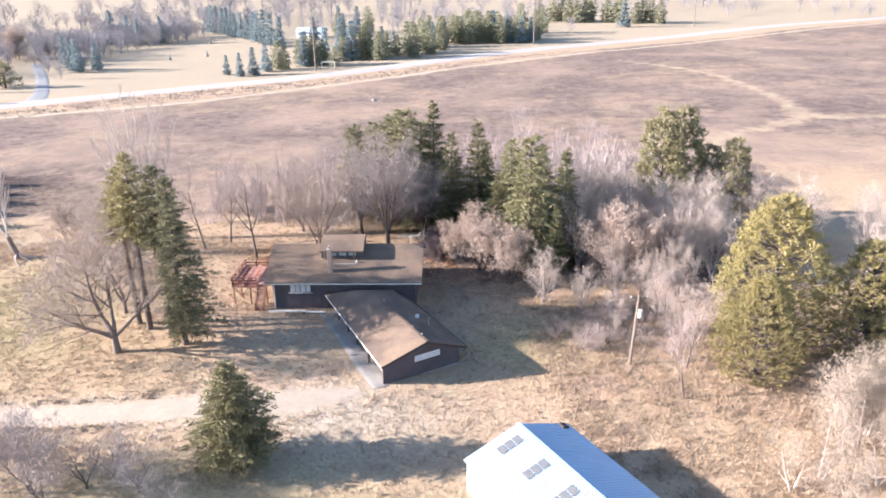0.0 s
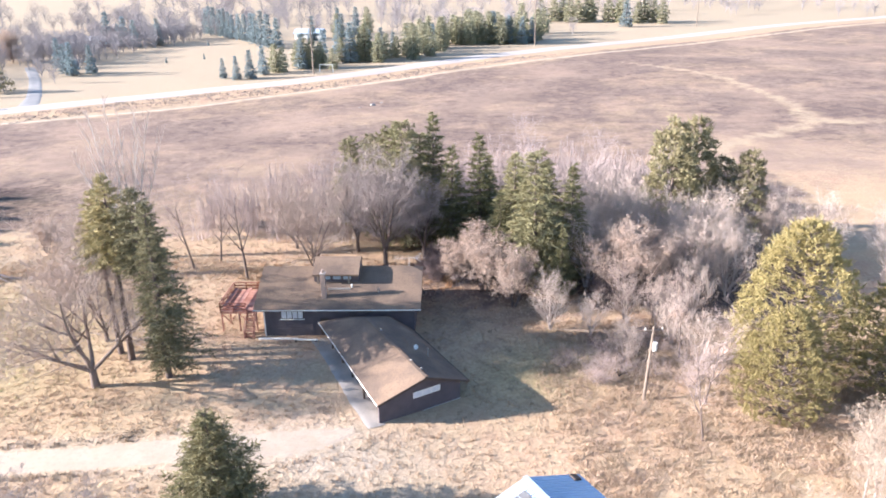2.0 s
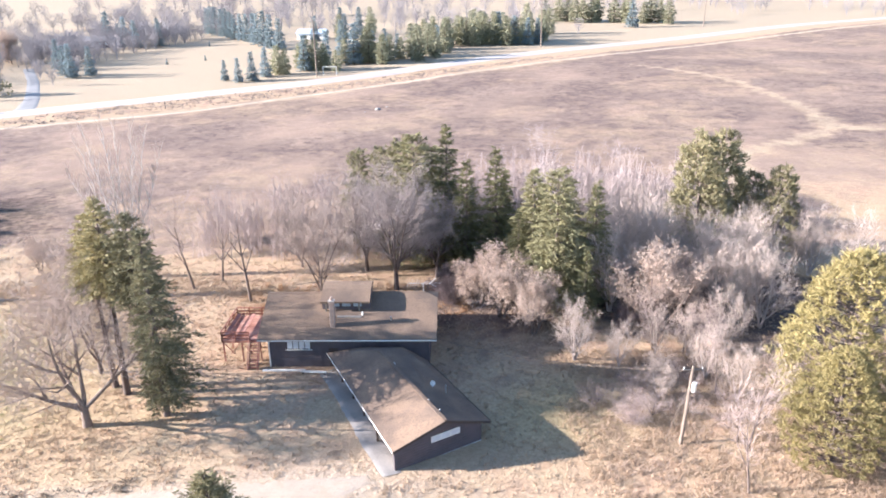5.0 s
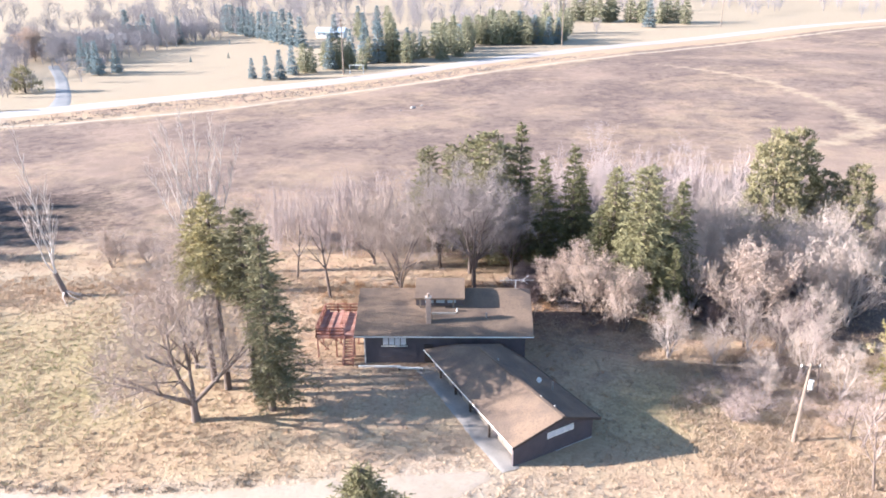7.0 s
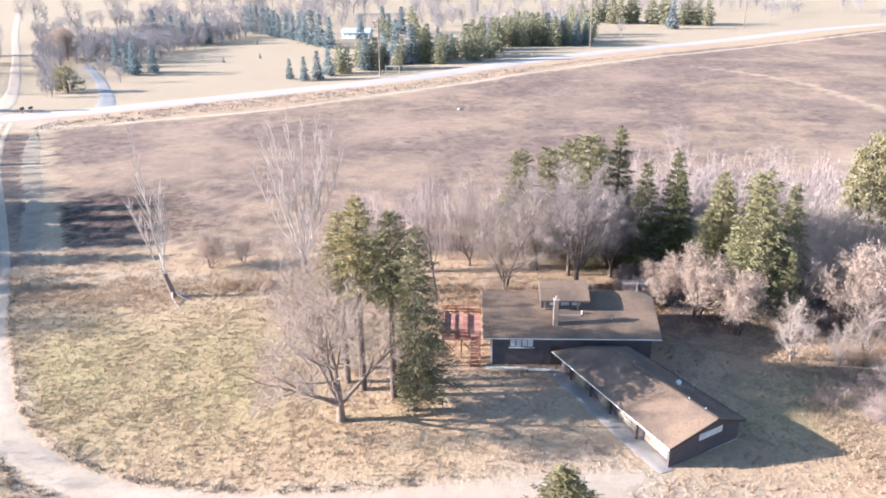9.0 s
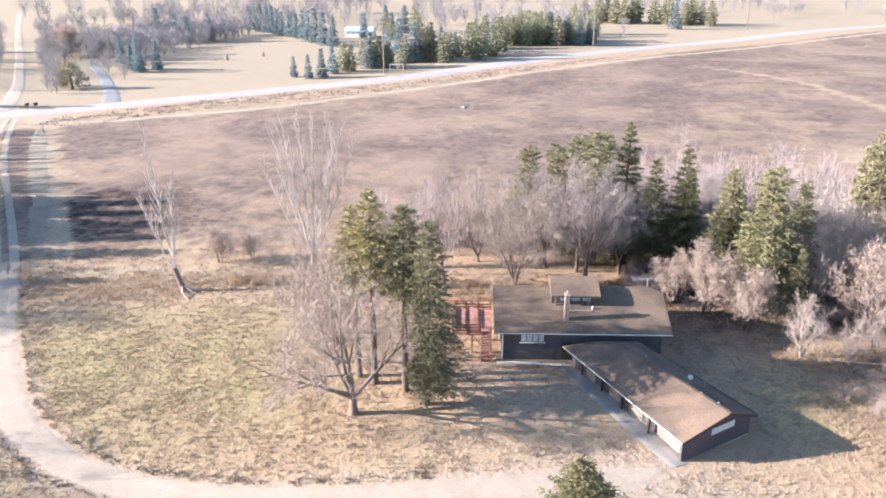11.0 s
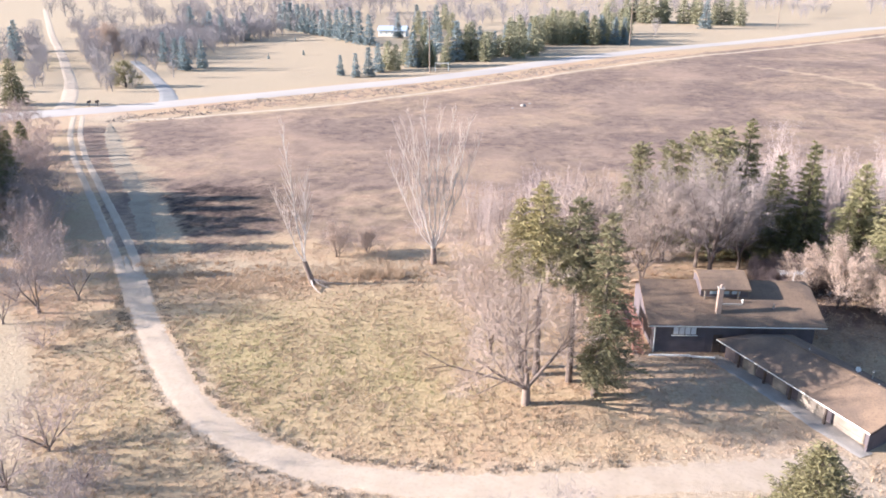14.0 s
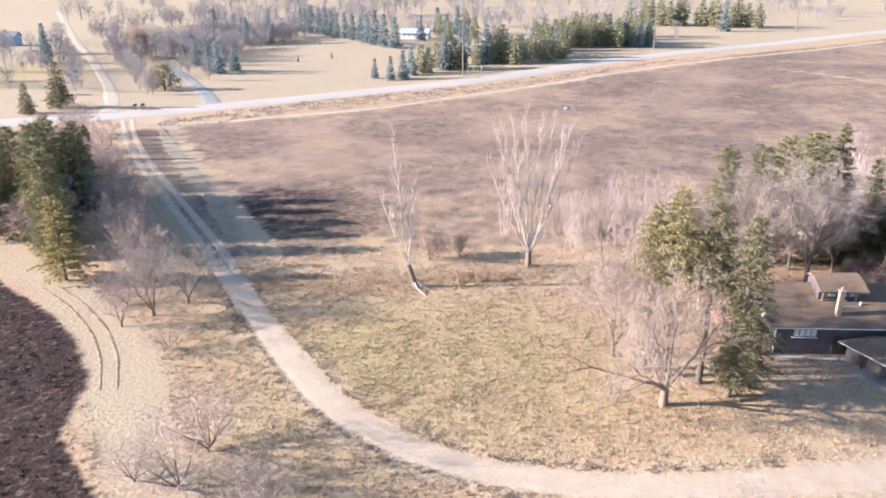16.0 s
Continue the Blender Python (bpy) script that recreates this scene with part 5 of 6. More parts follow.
stand(bare_tree("bare_tree", 12, 15.5, 0.8, 0.22, 5, 2, 3, 0.04, 0.12, 5, 0.7, 0.018, bole=1.8, flare=0.4, twig=OAKTWIG, label="slim bare tree on the lawn"), [(-36.3, 75.6, 1, 0)])
slim = bare_tree("bare_tree", 13, 15.5, 0.6, 0.24, 1, 2, 3, 0.07, 0.08, 3, 0.6, 0.018, label="slender upright bare tree behind the deck")
stand(slim, [(-25.6, 92.8, 1, 0), (22.3, 57.6, 0.62, 50), (-33.9, 96.6, 0.9, 80), (-31.0, 99.0, 0.85, 190)])
vase = bare_tree("bare_tree", 14, 13, 0.7, 0.24, 4, 2, 3, 0.05, 0.09, 5, 0.6, 0.016, bole=1.2, flare=0.3, first=0.2, twig=OAKTWIG, label="vase-shaped bare tree behind the house")
stand(vase, [(-17.0, 93.8, 1, 0), (-21.5, 104, 0.9, 120)])
broad = bare_tree("bare_tree", 15, 16.5, 0.7, 0.34, 4, 2, 3, 0.06, 0.1, 7, 0.7, 0.018, bole=3.6, flare=0.4, first=0.2, twig=GREYTWIG, label="broad dense bare tree behind the house")
stand(broad, [(-8.0, 96.2, 1, 0), (-12.5, 102.5, 0.8, 60), (-3.0, 100, 0.72, 150)])
def candelabra(name, seed, bole, foot_r, stems, twigs, label, tilt=0.0):
    """Pale tree: a short dark bole parting into upright white stems (lean x, lean y, height, girth)."""
    r = np.random.default_rng(seed)
    t = thing(name, 0, 0, 0, label, "tree", "bare trees")
    v, f = prisms([(0, 0, -0.3, foot_r * 1.3, tilt * 0.55, 0, bole * 0.5, foot_r), (tilt * 0.55, 0, bole * 0.5, foot_r, tilt, 0, bole, foot_r * 0.9)], 9)
    mesh_part("trunk", v, f, OAKBARK, t, "brown split lower trunk", smooth=True)
    tp, td, tw = [], [], []
    for lx, ly, hgt, girth in stems:
        segs, p, n = [], np.array([tilt * 0.85, 0, bole * r.uniform(0.75, 0.95)]), 12
        for k in range(n):
            u = (k + 1) / n
            q = np.array([tilt + lx * u ** 0.75 + r.normal(0, 0.1), ly * u ** 0.75 + r.normal(0, 0.1), bole + (hgt - bole) * u])
            r0, r1 = girth * 0.66 * (1 - 0.8 * k / n), girth * 0.66 * (1 - 0.8 * u)
            segs.append((*p, r0, *q, r1))
            if k > 2:
                for _ in range(3):
                    a = r.uniform(0, 6.28)
                    ln = r.uniform(1.6, 4.2) * (1.25 - 0.8 * u)
                    e = q + np.array([math.cos(a) * 0.36, math.sin(a) * 0.36, 1.0]) * ln + [lx * 0.04, ly * 0.04, 0]
                    segs.append((*q, r1 * 0.5 + 0.01, *e, 0.012))
                    m = twigs
                    s_ = r.uniform(0.15, 1, m)[:, None]
                    tp.append(q + (e - q) * s_)
                    td.append(np.c_[r.normal(0, 0.32, (m, 2)), r.uniform(0.3, 1.5, m)])
            p = q
        v, f = prisms(segs, 6)
        mesh_part("stem", v, f, PALEBARK, t, smooth=True)
    v, f = slivers(np.concatenate(tp), np.concatenate(td), 0.026, r)
    tagged(mesh_part("crown", v, f, PALETWIG, t), kind="stuff")
    return t


stand(candelabra("bare_tree", 16, 3.2, 0.34, [(-1.5, 0.3, 19.6, 0.2), (0.75, -0.3, 13.5, 0.16), (-3.0, 0.2, 11.5, 0.13), (0.3, 0.6, 11.0, 0.1)], 8, "pale-barked dead tree with upright white stems", -1.0), [(-58.4, 92.8, 1, 0)])
stand(candelabra("bare_tree", 17, 2.4, 0.4, [(-4.4, 0.8, 17.5, 0.15), (-2.6, -0.8, 19.5, 0.17), (-1.0, 0.6, 20.8, 0.2), (1.0, -0.3, 20.0, 0.2), (2.6, 0.9, 19.6, 0.17), (4.6, -0.4, 19.0, 0.17), (-5.6, -0.5, 14.0, 0.12), (5.8, 0.5, 16.5, 0.12), (-3.6, 1.6, 18.0, 0.1), (3.6, -1.6, 18.4, 0.1)], 13, "clump of tall pale bare aspens"), [(-43.6, 100.5, 1, 0)])
# tan-leaved oaks and grey saplings in the thicket right of the house
tan = bare_tree("bare_tree", 18, 10, 0.6, 0.16, 3, 2, 3, 0.1, 0.12, 3, 0.5, 0.02, twig=OAKTWIG, first=0.0, flare=0.35, leaves=9500, leaf_size=0.082, label="young oak holding pale tan dead leaves", group="tan-leaved oaks")
stand(tan, [(-57.0, 102.6, 0.55, 20), (-53.2, 104.5, 0.42, 160), (5.0, 87.8, 0.95, 0), (22.3, 84.7, 1.18, 70), (8.2, 84.0, 0.8, 130), (1.6, 91.0, 0.7, 250), (25.5, 88.5, 0.8, 300)])
gray = bare_tree("bare_tree", 19, 10, 0.55, 0.15, 3, 2, 3, 0.12, 0.09, 1, 0.8, 0.024, bark=GREYBARK, twig=PALETWIG, first=0.1, flare=0.25, label="pale grey bare tree in the thicket", group="thicket trees")
stand(gray, [(17.5, 89.5, 1.15, 0), (11.9, 78.0, 0.72, 40), (18.6, 70.5, 0.55, 100), (23.5, 79.0, 0.6, 160), (28.5, 92, 1.1, 220), (32.5, 92, 1.05, 300), (30.0, 97.0, 1.1, 20),
             (22.5, 95, 1.1, 70), (36.5, 95, 0.9, 130), (25.6, 70.2, 0.66, 250), (24.0, 74.5, 0.72, 210), (16.0, 76.5, 0.55, 310), (20.5, 79.5, 0.6, 30), (28.0, 80.5, 0.8, 95), (46, 92, 0.8, 60), (52, 84, 0.7, 200)])


def whips(seed):
    """A clump of straight young stems, all twigs reaching up."""
    r = np.random.default_rng(seed)
    t = thing("sapling_clump", 0, 0, 0, "clump of straight pale bare saplings", "sapling", "saplings")
    segs, tp, td = [], [], []
    for _ in range(8):
        p, hgt = np.array([*r.normal(0, 1.1, 2), -0.2]), r.uniform(3.5, 8.0)
        d = np.array([*r.normal(0, 0.09, 2), 1.0])
        for k in range(5):
            q = p + d * hgt / 5 + [*r.normal(0, 0.08, 2), 0]
            segs.append((*p, 0.05 * (1 - k / 6), *q, 0.05 * (1 - (k + 1) / 6)))
            if k:
                for _ in range(3):
                    b = np.array([*r.normal(0, 0.33, 2), 1.0]) * r.uniform(0.9, 2.2)
                    c = p + (q - p) * r.uniform(0, 1)
                    segs.append((*c, 0.018, *(c + b), 0.008))
                    for _ in range(3):
                        tp.append(c + b * r.uniform(0.2, 0.9)), td.append(np.array([*r.normal(0, 0.3, 2), 0.9]) * r.uniform(0.5, 1.3))
            p = q
    v, f = prisms(segs, 3)
    mesh_part("trunk", v, f, THICKET, t)
    tagged(mesh_part("crown", *slivers(np.array(tp), np.array(td), 0.03, r), THICKET, t), kind="stuff")
    return t


whip = whips(71)
stand(whip, [(-1.0, 112, 1.0, 0), (-24.0, 107, 0.9, 40), (-29.5, 110, 1.0, 100), (-36.5, 108, 0.95, 200)])
grove("thicket", whip, scatter(150, (-4, 40, 106, 140), 21, 0.75, 1.25, lambda x, y: y > 106 + 0.1 * x and y < 139 - 0.3 * abs(x - 16)), THICKET, "pale hazy thicket of straight bare saplings")
grove("thicket", whip, scatter(36, (-48, -12, 106, 128), 24, 0.6, 1.15, lambda x, y: abs(x + 43) > 3 and y < 126 - 0.02 * (x + 30) ** 2), THICKET, "loose pale growth of bare saplings at the field edge")
grove("thicket", slim, scatter(7, (-4, 34, 108, 130), 22, 0.7, 1.0), THICKET, "tall slender bare trees standing above the thicket")
stand(gray, scatter(13, (17, 44, 84, 106), 25, 1.0, 1.4, lambda x, y: y > 84 + 0.3 * abs(x - 28)), False)
near_gray = bare_tree("bare_tree", 36, 10, 0.7, 0.14, 2, 2, 3, 0.08, 0.1, 2, 0.6, 0.024, bark=GREYBARK, twig=BRUSHTWIG, first=0.1, flare=0.3, label="tan bare brush tree at the field corner", group="corner brush")
stand(near_gray, [(29.3, 46.0, 0.72, 0), (32.4, 49.3, 0.8, 170), (26.6, 44.6, 0.5, 80), (33.2, 45.4, 0.8, 260), (35.4, 51.6, 0.8, 340)])
stand(near_gray, scatter(30, (29, 50, 39, 54), 26, 0.55, 0.95, lambda x, y: x > 28 + (y - 40) * 0.45 and math.hypot(x - 33.6, y - 65.2) > 6), False)
stand(slim, scatter(7, (18, 26, 56, 82), 27, 0.4, 0.7, lambda x, y: math.hypot(x - 33.6, y - 65.2) > 6.5 and math.hypot(x - 18.9, y - 64) > 2.5), False)
stand(gray, [(45, 100, 1.1, 0), (50, 97, 1.0, 50), (56, 92, 0.9, 90), (60, 100, 0.9, 140)], False)
stand(broad, scatter(2, (-9, 2, 98, 106), 28, 0.6, 0.8), False)
# shrubs left of the lane
mauve = bare_tree("bare_tree", 20, 8, 0.8, 0.15, 3, 2, 3, 0.06, 0.1, 1, 0.5, 0.02, bole=0.8, flare=0.45, twig=GREYTWIG, first=0.0, label="grey-mauve bare shrub tree beside the lane", group="lane shrubs")
stand(mauve, [(-89.0, 83.6, 1.4, 0), (-92.5, 90, 0.9, 260), (-29.9, 44.0, 0.95, 0), (-21.9, 44.2, 0.7, 90), (-33.5, 45.5, 0.9, 200), (-26, 44.6, 0.8, 30), (-31.5, 46.8, 0.7, 77), (-24.3, 45.6, 0.6, 250), (-34.5, 42.5, 0.8, 300), (-28.0, 42.3, 0.9, 330), (-36.5, 43.0, 0.7, 120), (-19.0, 42.0, 0.5, 10),
              (-100, 104, 1.0, 10), (-104, 112, 1.1, 70), (-97.5, 98, 0.8, 150), (-67, 49, 0.7, 310), (-109, 120, 1.0, 230), (-114, 128, 1.1, 330), (-119, 138, 1.1, 50),
              (-86.2, 87.4, 1.2, 66), (-91.5, 80.6, 0.9, 190)])
brush = bare_tree("bare_tree", 35, 6.6, 0.8, 0.12, 6, 2, 2, 0.03, 0.07, 2, 0.7, 0.013, bole=0.35, flare=1.0, twig=TWIG, first=0.0, label="low spreading bare shrub with long dark branches", group="lane shrubs")
stand(brush, [(-73.4, 57.4, 1.15, 0), (-74.0, 52.4, 1.15, 100), (-84.0, 75.5, 0.7, 150), (-93.5, 86.5, 0.8, 50), (-68.4, 53.2, 0.75, 200), (-78.0, 53.2, 0.8, 300), (-66.5, 47.5, 1.0, 20)])
stand(brush, scatter(16, (12, 27, 66, 77), 37, 0.28, 0.5, lambda x, y: math.hypot(x - 18.9, y - 64) > 3), False)
under = bare_tree("bare_tree", 44, 3.4, 0.9, 0.05, 5, 2, 2, 0.05, 0.12, 5, 0.5, 0.02, flare=0.6, twig=DARKTWIG, first=0.0, label="low dark brown brush under the trees", group="undergrowth")
stand(under, [(-1.5, 91.5, 1.0, 0)] + scatter(17, (-4, 7, 90, 99), 39, 0.7, 1.2))
stand(under, scatter(9, (16, 34, 82, 92), 40, 0.7, 1.1), False)
loose = bare_tree("bare_tree", 38, 8, 0.85, 0.14, 2, 2, 2, 0.06, 0.1, 7, 0.9, 0.03, bole=0.6, flare=0.45, twig=TWIG, first=0.0, label="grey bare shrub in the thicket by the lane", group="lane shrubs")
stand(loose, [(-106, 116, 1.0, 0)])
grove("thicket", loose, scatter(44, (-150, -92, 86, 185), 29, 0.7, 1.1, lambda x, y: 6 < (-(x + 87.6) - (y - 103.1) * 0.62) * 0.85 < 26 and not (y < 98 and x < -101)), TWIG, "grey bare thicket beside the lane")
lane_pine = spruce("spruce", 45, 12.5, 3.6, 0.1, 24, 9, 16, 0.4, 0.16, power=0.5, needles=YELLOWPINE, label="ragged olive-yellow conifer beside the tan path", group="lane conifers", ragged=0.8, sparse=0.2)
stand(lane_pine, [(-104.8, 93.5, 0.92, 60)])
# the close row of conifers that shades the lane
fir = spruce("spruce", 47, 15, 3.9, 0.06, 28, 12, 22, 0.36, 0.13, power=0.5, needles=GROVEOLIVE, label="olive green conifer in the thicket beside the lane", group="lane conifers", ragged=0.5)
stand(fir, [(-119, 127, 0.96, 0), (-121.5, 121, 1.0, 80), (-119.5, 115, 1.1, 160), (-115.5, 109, 1.08, 240), (-111, 103, 0.98, 310), (-127, 130, 0.86, 40), (-128.5, 123.5, 0.98, 120), (-126, 116.5, 0.92, 200), (-124, 110.5, 1.0, 20), (-117.3, 121, 0.96, 260), (-117.5, 112, 1.02, 100), (-123.5, 126.5, 1.0, 330)])
dark_fir = spruce("spruce", 48, 9, 2.6, 0.04, 24, 10, 18, 0.36, 0.13, power=0.7, needles=DARKSPRUCE, label="small dark green conifer at the end of the lane", group="lane conifers", ragged=0.4)
stand(dark_fir, [(-134, 158.5, 0.85, 100), (-135.5, 155.5, 0.7, 10)])

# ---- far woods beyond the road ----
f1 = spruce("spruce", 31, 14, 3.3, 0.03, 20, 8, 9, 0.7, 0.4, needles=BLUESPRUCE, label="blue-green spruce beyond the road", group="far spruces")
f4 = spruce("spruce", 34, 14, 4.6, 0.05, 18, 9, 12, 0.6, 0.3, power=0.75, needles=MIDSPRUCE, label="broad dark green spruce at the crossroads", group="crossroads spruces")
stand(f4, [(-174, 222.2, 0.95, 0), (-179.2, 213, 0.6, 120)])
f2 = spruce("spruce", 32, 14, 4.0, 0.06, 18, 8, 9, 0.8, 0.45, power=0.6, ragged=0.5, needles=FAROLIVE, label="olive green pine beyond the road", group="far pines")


def hazy_tree(seed, height, wide):
    """A distant bare tree: trunk, limbs and a loose oval crown of fine branch ends."""
    r = np.random.default_rng(seed)
    t = thing("bare_tree", 0, 0, 0, "hazy grey bare tree beyond the road", "tree", "far bare trees")
    segs, tp, td = [(0, 0, -0.3, 0.22, 0, 0, height * 0.3, 0.17), (0, 0, height * 0.3, 0.17, 0.2, 0, height * 0.8, 0.06)], [], []
    for k in range(16):
        a, u = r.uniform(0, 6.28), r.uniform(0, 1)
        foot = np.array([0, 0, height * (0.1 + 0.4 * u)])
        tip = np.array([math.cos(a) * wide * r.uniform(0.5, 1.0), math.sin(a) * wide * r.uniform(0.5, 1.0), height * (0.3 + 0.6 * u)])
        segs.append((*foot, 0.09, *tip, 0.03))
    for _ in range(420):
        o = r.normal(0, 1, 3)
        o *= r.uniform(0.15, 1) ** 0.5 / np.linalg.norm(o)
        tp.append(o * [wide, wide, height * 0.42] + [0, 0, height * 0.55]), td.append((o * 0.7 + r.normal(0, 0.55, 3) + [0, 0, 0.55]) * r.uniform(0.6, 1.3))
    v, f = prisms(segs, 4)
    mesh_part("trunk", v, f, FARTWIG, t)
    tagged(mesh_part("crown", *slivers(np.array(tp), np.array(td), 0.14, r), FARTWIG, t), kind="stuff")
    return t


f3 = hazy_tree(33, 12, 3.6)
row = [(-167 + 5.7 * k + 0.6 * math.sin(k * 5), 514 - 9.1 * k + math.sin(k * 3), 1.12 + 0.12 * math.sin(k * 7), 40 * k) for k in range(14)]
stand(f1, row)
stand(f1, [(-76.3, 303, 0.85, 0), (-83, 289, 0.62, 80), (-89.6, 294, 0.55, 130), (-78.5, 292, 0.8, 10), (-58, 335, 1.0, 200), (-64, 318, 1.0, 30), (-46.5, 338, 1.25, 60), (-56, 366, 1.1, 250), (-40, 352, 0.9, 100), (-154, 305, 0.95, 0), (-160, 312, 0.9, 60), (-149, 311, 0.8, 140)], False)
stand(f1, [(-185, 428, 1.2, 0), (-176, 420, 1.0, 60), (-200, 440, 1.3, 100), (-190, 432, 0.9, 180), (-165, 425, 1.0, 220), (-172, 330, 0.9, 10), (110, 515, 1.4, 0), (-262, 372, 1.0, 0), (-238, 330, 1.0, 0), (-255, 300, 0.9, 50), (-24, 378, 0.9, 0), (-12, 385, 0.85, 70), (34, 411, 1.0, 0), (27, 414, 1.1, 40), (19, 416, 1.15, 80), (39.5, 416, 0.95, 170), (-82, 438, 1.0, 20), (-75, 486, 1.1, 90), (-62.5, 478, 1.15, 150), (-68, 455, 1.0, 300), (-36.4, 372, 0.9, 210), (-29.5, 359, 0.75, 270)], False)
stand(f2, [(-70, 309, 0.7, 0)])
r9 = np.random.default_rng(9)
stand(f2, [(-72 + 7.5 * k + r9.normal(0, 1.5), 308 + 6.2 * k + r9.normal(0, 5), r9.uniform(0.6, 1.0), 50 * k) for k in range(9)] + [(-66 + 5.2 * k + r9.normal(0, 2), 322 + 4.6 * k + r9.normal(0, 6), r9.uniform(0.7, 1.15), 50 * k) for k in range(12)]
      + [(-20 + 5.4 * k + r9.normal(0, 2), 385 + 2.8 * k + r9.uniform(0, 16), r9.uniform(0.75, 1.15), 50 * k) for k in range(11)]
      + [(-18 + 4.6 * k + r9.normal(0, 2), 396 + 2.4 * k + r9.uniform(0, 22), r9.uniform(0.8, 1.2), 50 * k) for k in range(15)]
      + [(0 + 9 * k + r9.normal(0, 3), 440 + r9.uniform(0, 30) + 3 * k, r9.uniform(0.9, 1.3), 70 * k) for k in range(7)]
      + [(-72, 462, 0.9, 10), (-58, 500, 1.1, 80), (-66, 430, 0.8, 200), (-52, 446, 0.9, 300), (-15, 417, 1.0, 140), (-3, 430, 1.0, 250), (10.6, 460, 1.1, 20), (-42, 352, 0.8, 60)]
      + [(62 + 5.5 * k + r9.normal(0, 2), 560 - 2 * k + r9.uniform(0, 18), r9.uniform(1.0, 1.4), 30 * k) for k in range(15)], False)
stand(f3, [(-185, 352, 1.0, 0)])
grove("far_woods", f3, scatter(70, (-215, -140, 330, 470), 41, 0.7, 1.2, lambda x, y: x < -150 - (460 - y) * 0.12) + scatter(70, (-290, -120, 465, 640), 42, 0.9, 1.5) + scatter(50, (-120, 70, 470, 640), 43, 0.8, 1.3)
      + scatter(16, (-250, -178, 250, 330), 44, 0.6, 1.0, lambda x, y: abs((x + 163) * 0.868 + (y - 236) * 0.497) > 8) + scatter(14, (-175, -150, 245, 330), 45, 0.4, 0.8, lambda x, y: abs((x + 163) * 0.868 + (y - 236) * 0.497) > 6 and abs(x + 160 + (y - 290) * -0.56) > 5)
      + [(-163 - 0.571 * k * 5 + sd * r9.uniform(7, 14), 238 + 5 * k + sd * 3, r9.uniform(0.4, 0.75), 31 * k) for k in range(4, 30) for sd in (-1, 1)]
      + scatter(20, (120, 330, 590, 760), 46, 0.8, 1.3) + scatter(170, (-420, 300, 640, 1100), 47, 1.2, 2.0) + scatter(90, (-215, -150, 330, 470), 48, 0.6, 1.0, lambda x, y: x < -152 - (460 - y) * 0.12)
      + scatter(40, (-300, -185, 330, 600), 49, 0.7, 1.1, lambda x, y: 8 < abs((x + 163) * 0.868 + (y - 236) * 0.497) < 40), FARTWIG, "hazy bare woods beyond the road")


# ---- dry grass and weeds on the ground near the house ----
def tufts(n, seed, box_, hgt, w, per, keep, mat, name, label):
    r = np.random.default_rng(seed)
    x, y = r.uniform(box_[0], box_[1], n), r.uniform(box_[2], box_[3], n)
    ok = keep(x, y, r)
    x, y = x[ok], y[ok]
    p = np.c_[x, y, lift(x, y) + (cloud(x, y, 2.2, 11) - 0.5) * 0.03 - 0.03]
    p = np.repeat(p, per, 0)
    p[:, :2] += r.normal(0, 0.12, (len(p), 2))
    d = np.c_[r.normal(0, 0.45, (len(p), 2)), r.uniform(0.5, 1.0, len(p))] * (hgt * r.uniform(0.5, 1.4, len(p)))[:, None]
    v, f = slivers(p, d, w, r)
    return tagged(mesh_part(name, v, f, mat), label, "grass", kind="stuff")


def open_ground(x, y):
    rim = np.interp(y, RIM_Y, RIM_X)
    tp, tw = away(x, y, TANPATH)
    lane, lw = away(x, y, LANE)
    ok = (lane > lw + 0.1 * np.sin(x * 3)) & (x > rim) & (tp > tw * 0.8)
    ok &= ~((x > -19.6) & (x < -2.6) & (y > 76.6) & (y < 87.5))
    gxl, gyl = (x - GX) * 0.49 - (y - GY) * 0.871, (x - GX) * 0.871 + (y - GY) * 0.49
    ok &= ~((gxl > -16) & (gxl < 0.6) & (gyl > -6.6) & (gyl < 4.4))
    bxl, byl = (x - 6.55) * 0.499 - (y - 47.3) * 0.867, (x - 6.55) * 0.867 + (y - 47.3) * 0.499
    ok &= ~((bxl > 0) & (bxl < 16) & (np.abs(byl) < 4.7))
    return ok


tufts(42000, 51, (-100, 45, 38, 108), 0.3, 0.07, 6, lambda x, y, r: open_ground(x, y) & (r.uniform(size=len(x)) < 0.35 + 0.65 * cloud(x, y, 5, 13)), STRAW, "dry_grass", "short dry straw-coloured grass tufts")
tufts(21000, 52, (3, 48, 40, 80), 0.5, 0.045, 8, lambda x, y, r: open_ground(x, y) & (x > 12 - (y - 45) * 0.1) & (r.uniform(size=len(x)) < cloud(x, y, 6, 14)), STRAW, "tall_weeds", "tall dead weeds and brush stalks")
tufts(9000, 53, (-86, -20, 88, 104), 0.5, 0.05, 6, lambda x, y, r: open_ground(x, y) & (np.abs(y - 96 - 3 * np.sin(x / 9)) < 5 * r.uniform(size=len(x))), STRAW, "tall_grass", "strip of tall dry grass at the field edge")


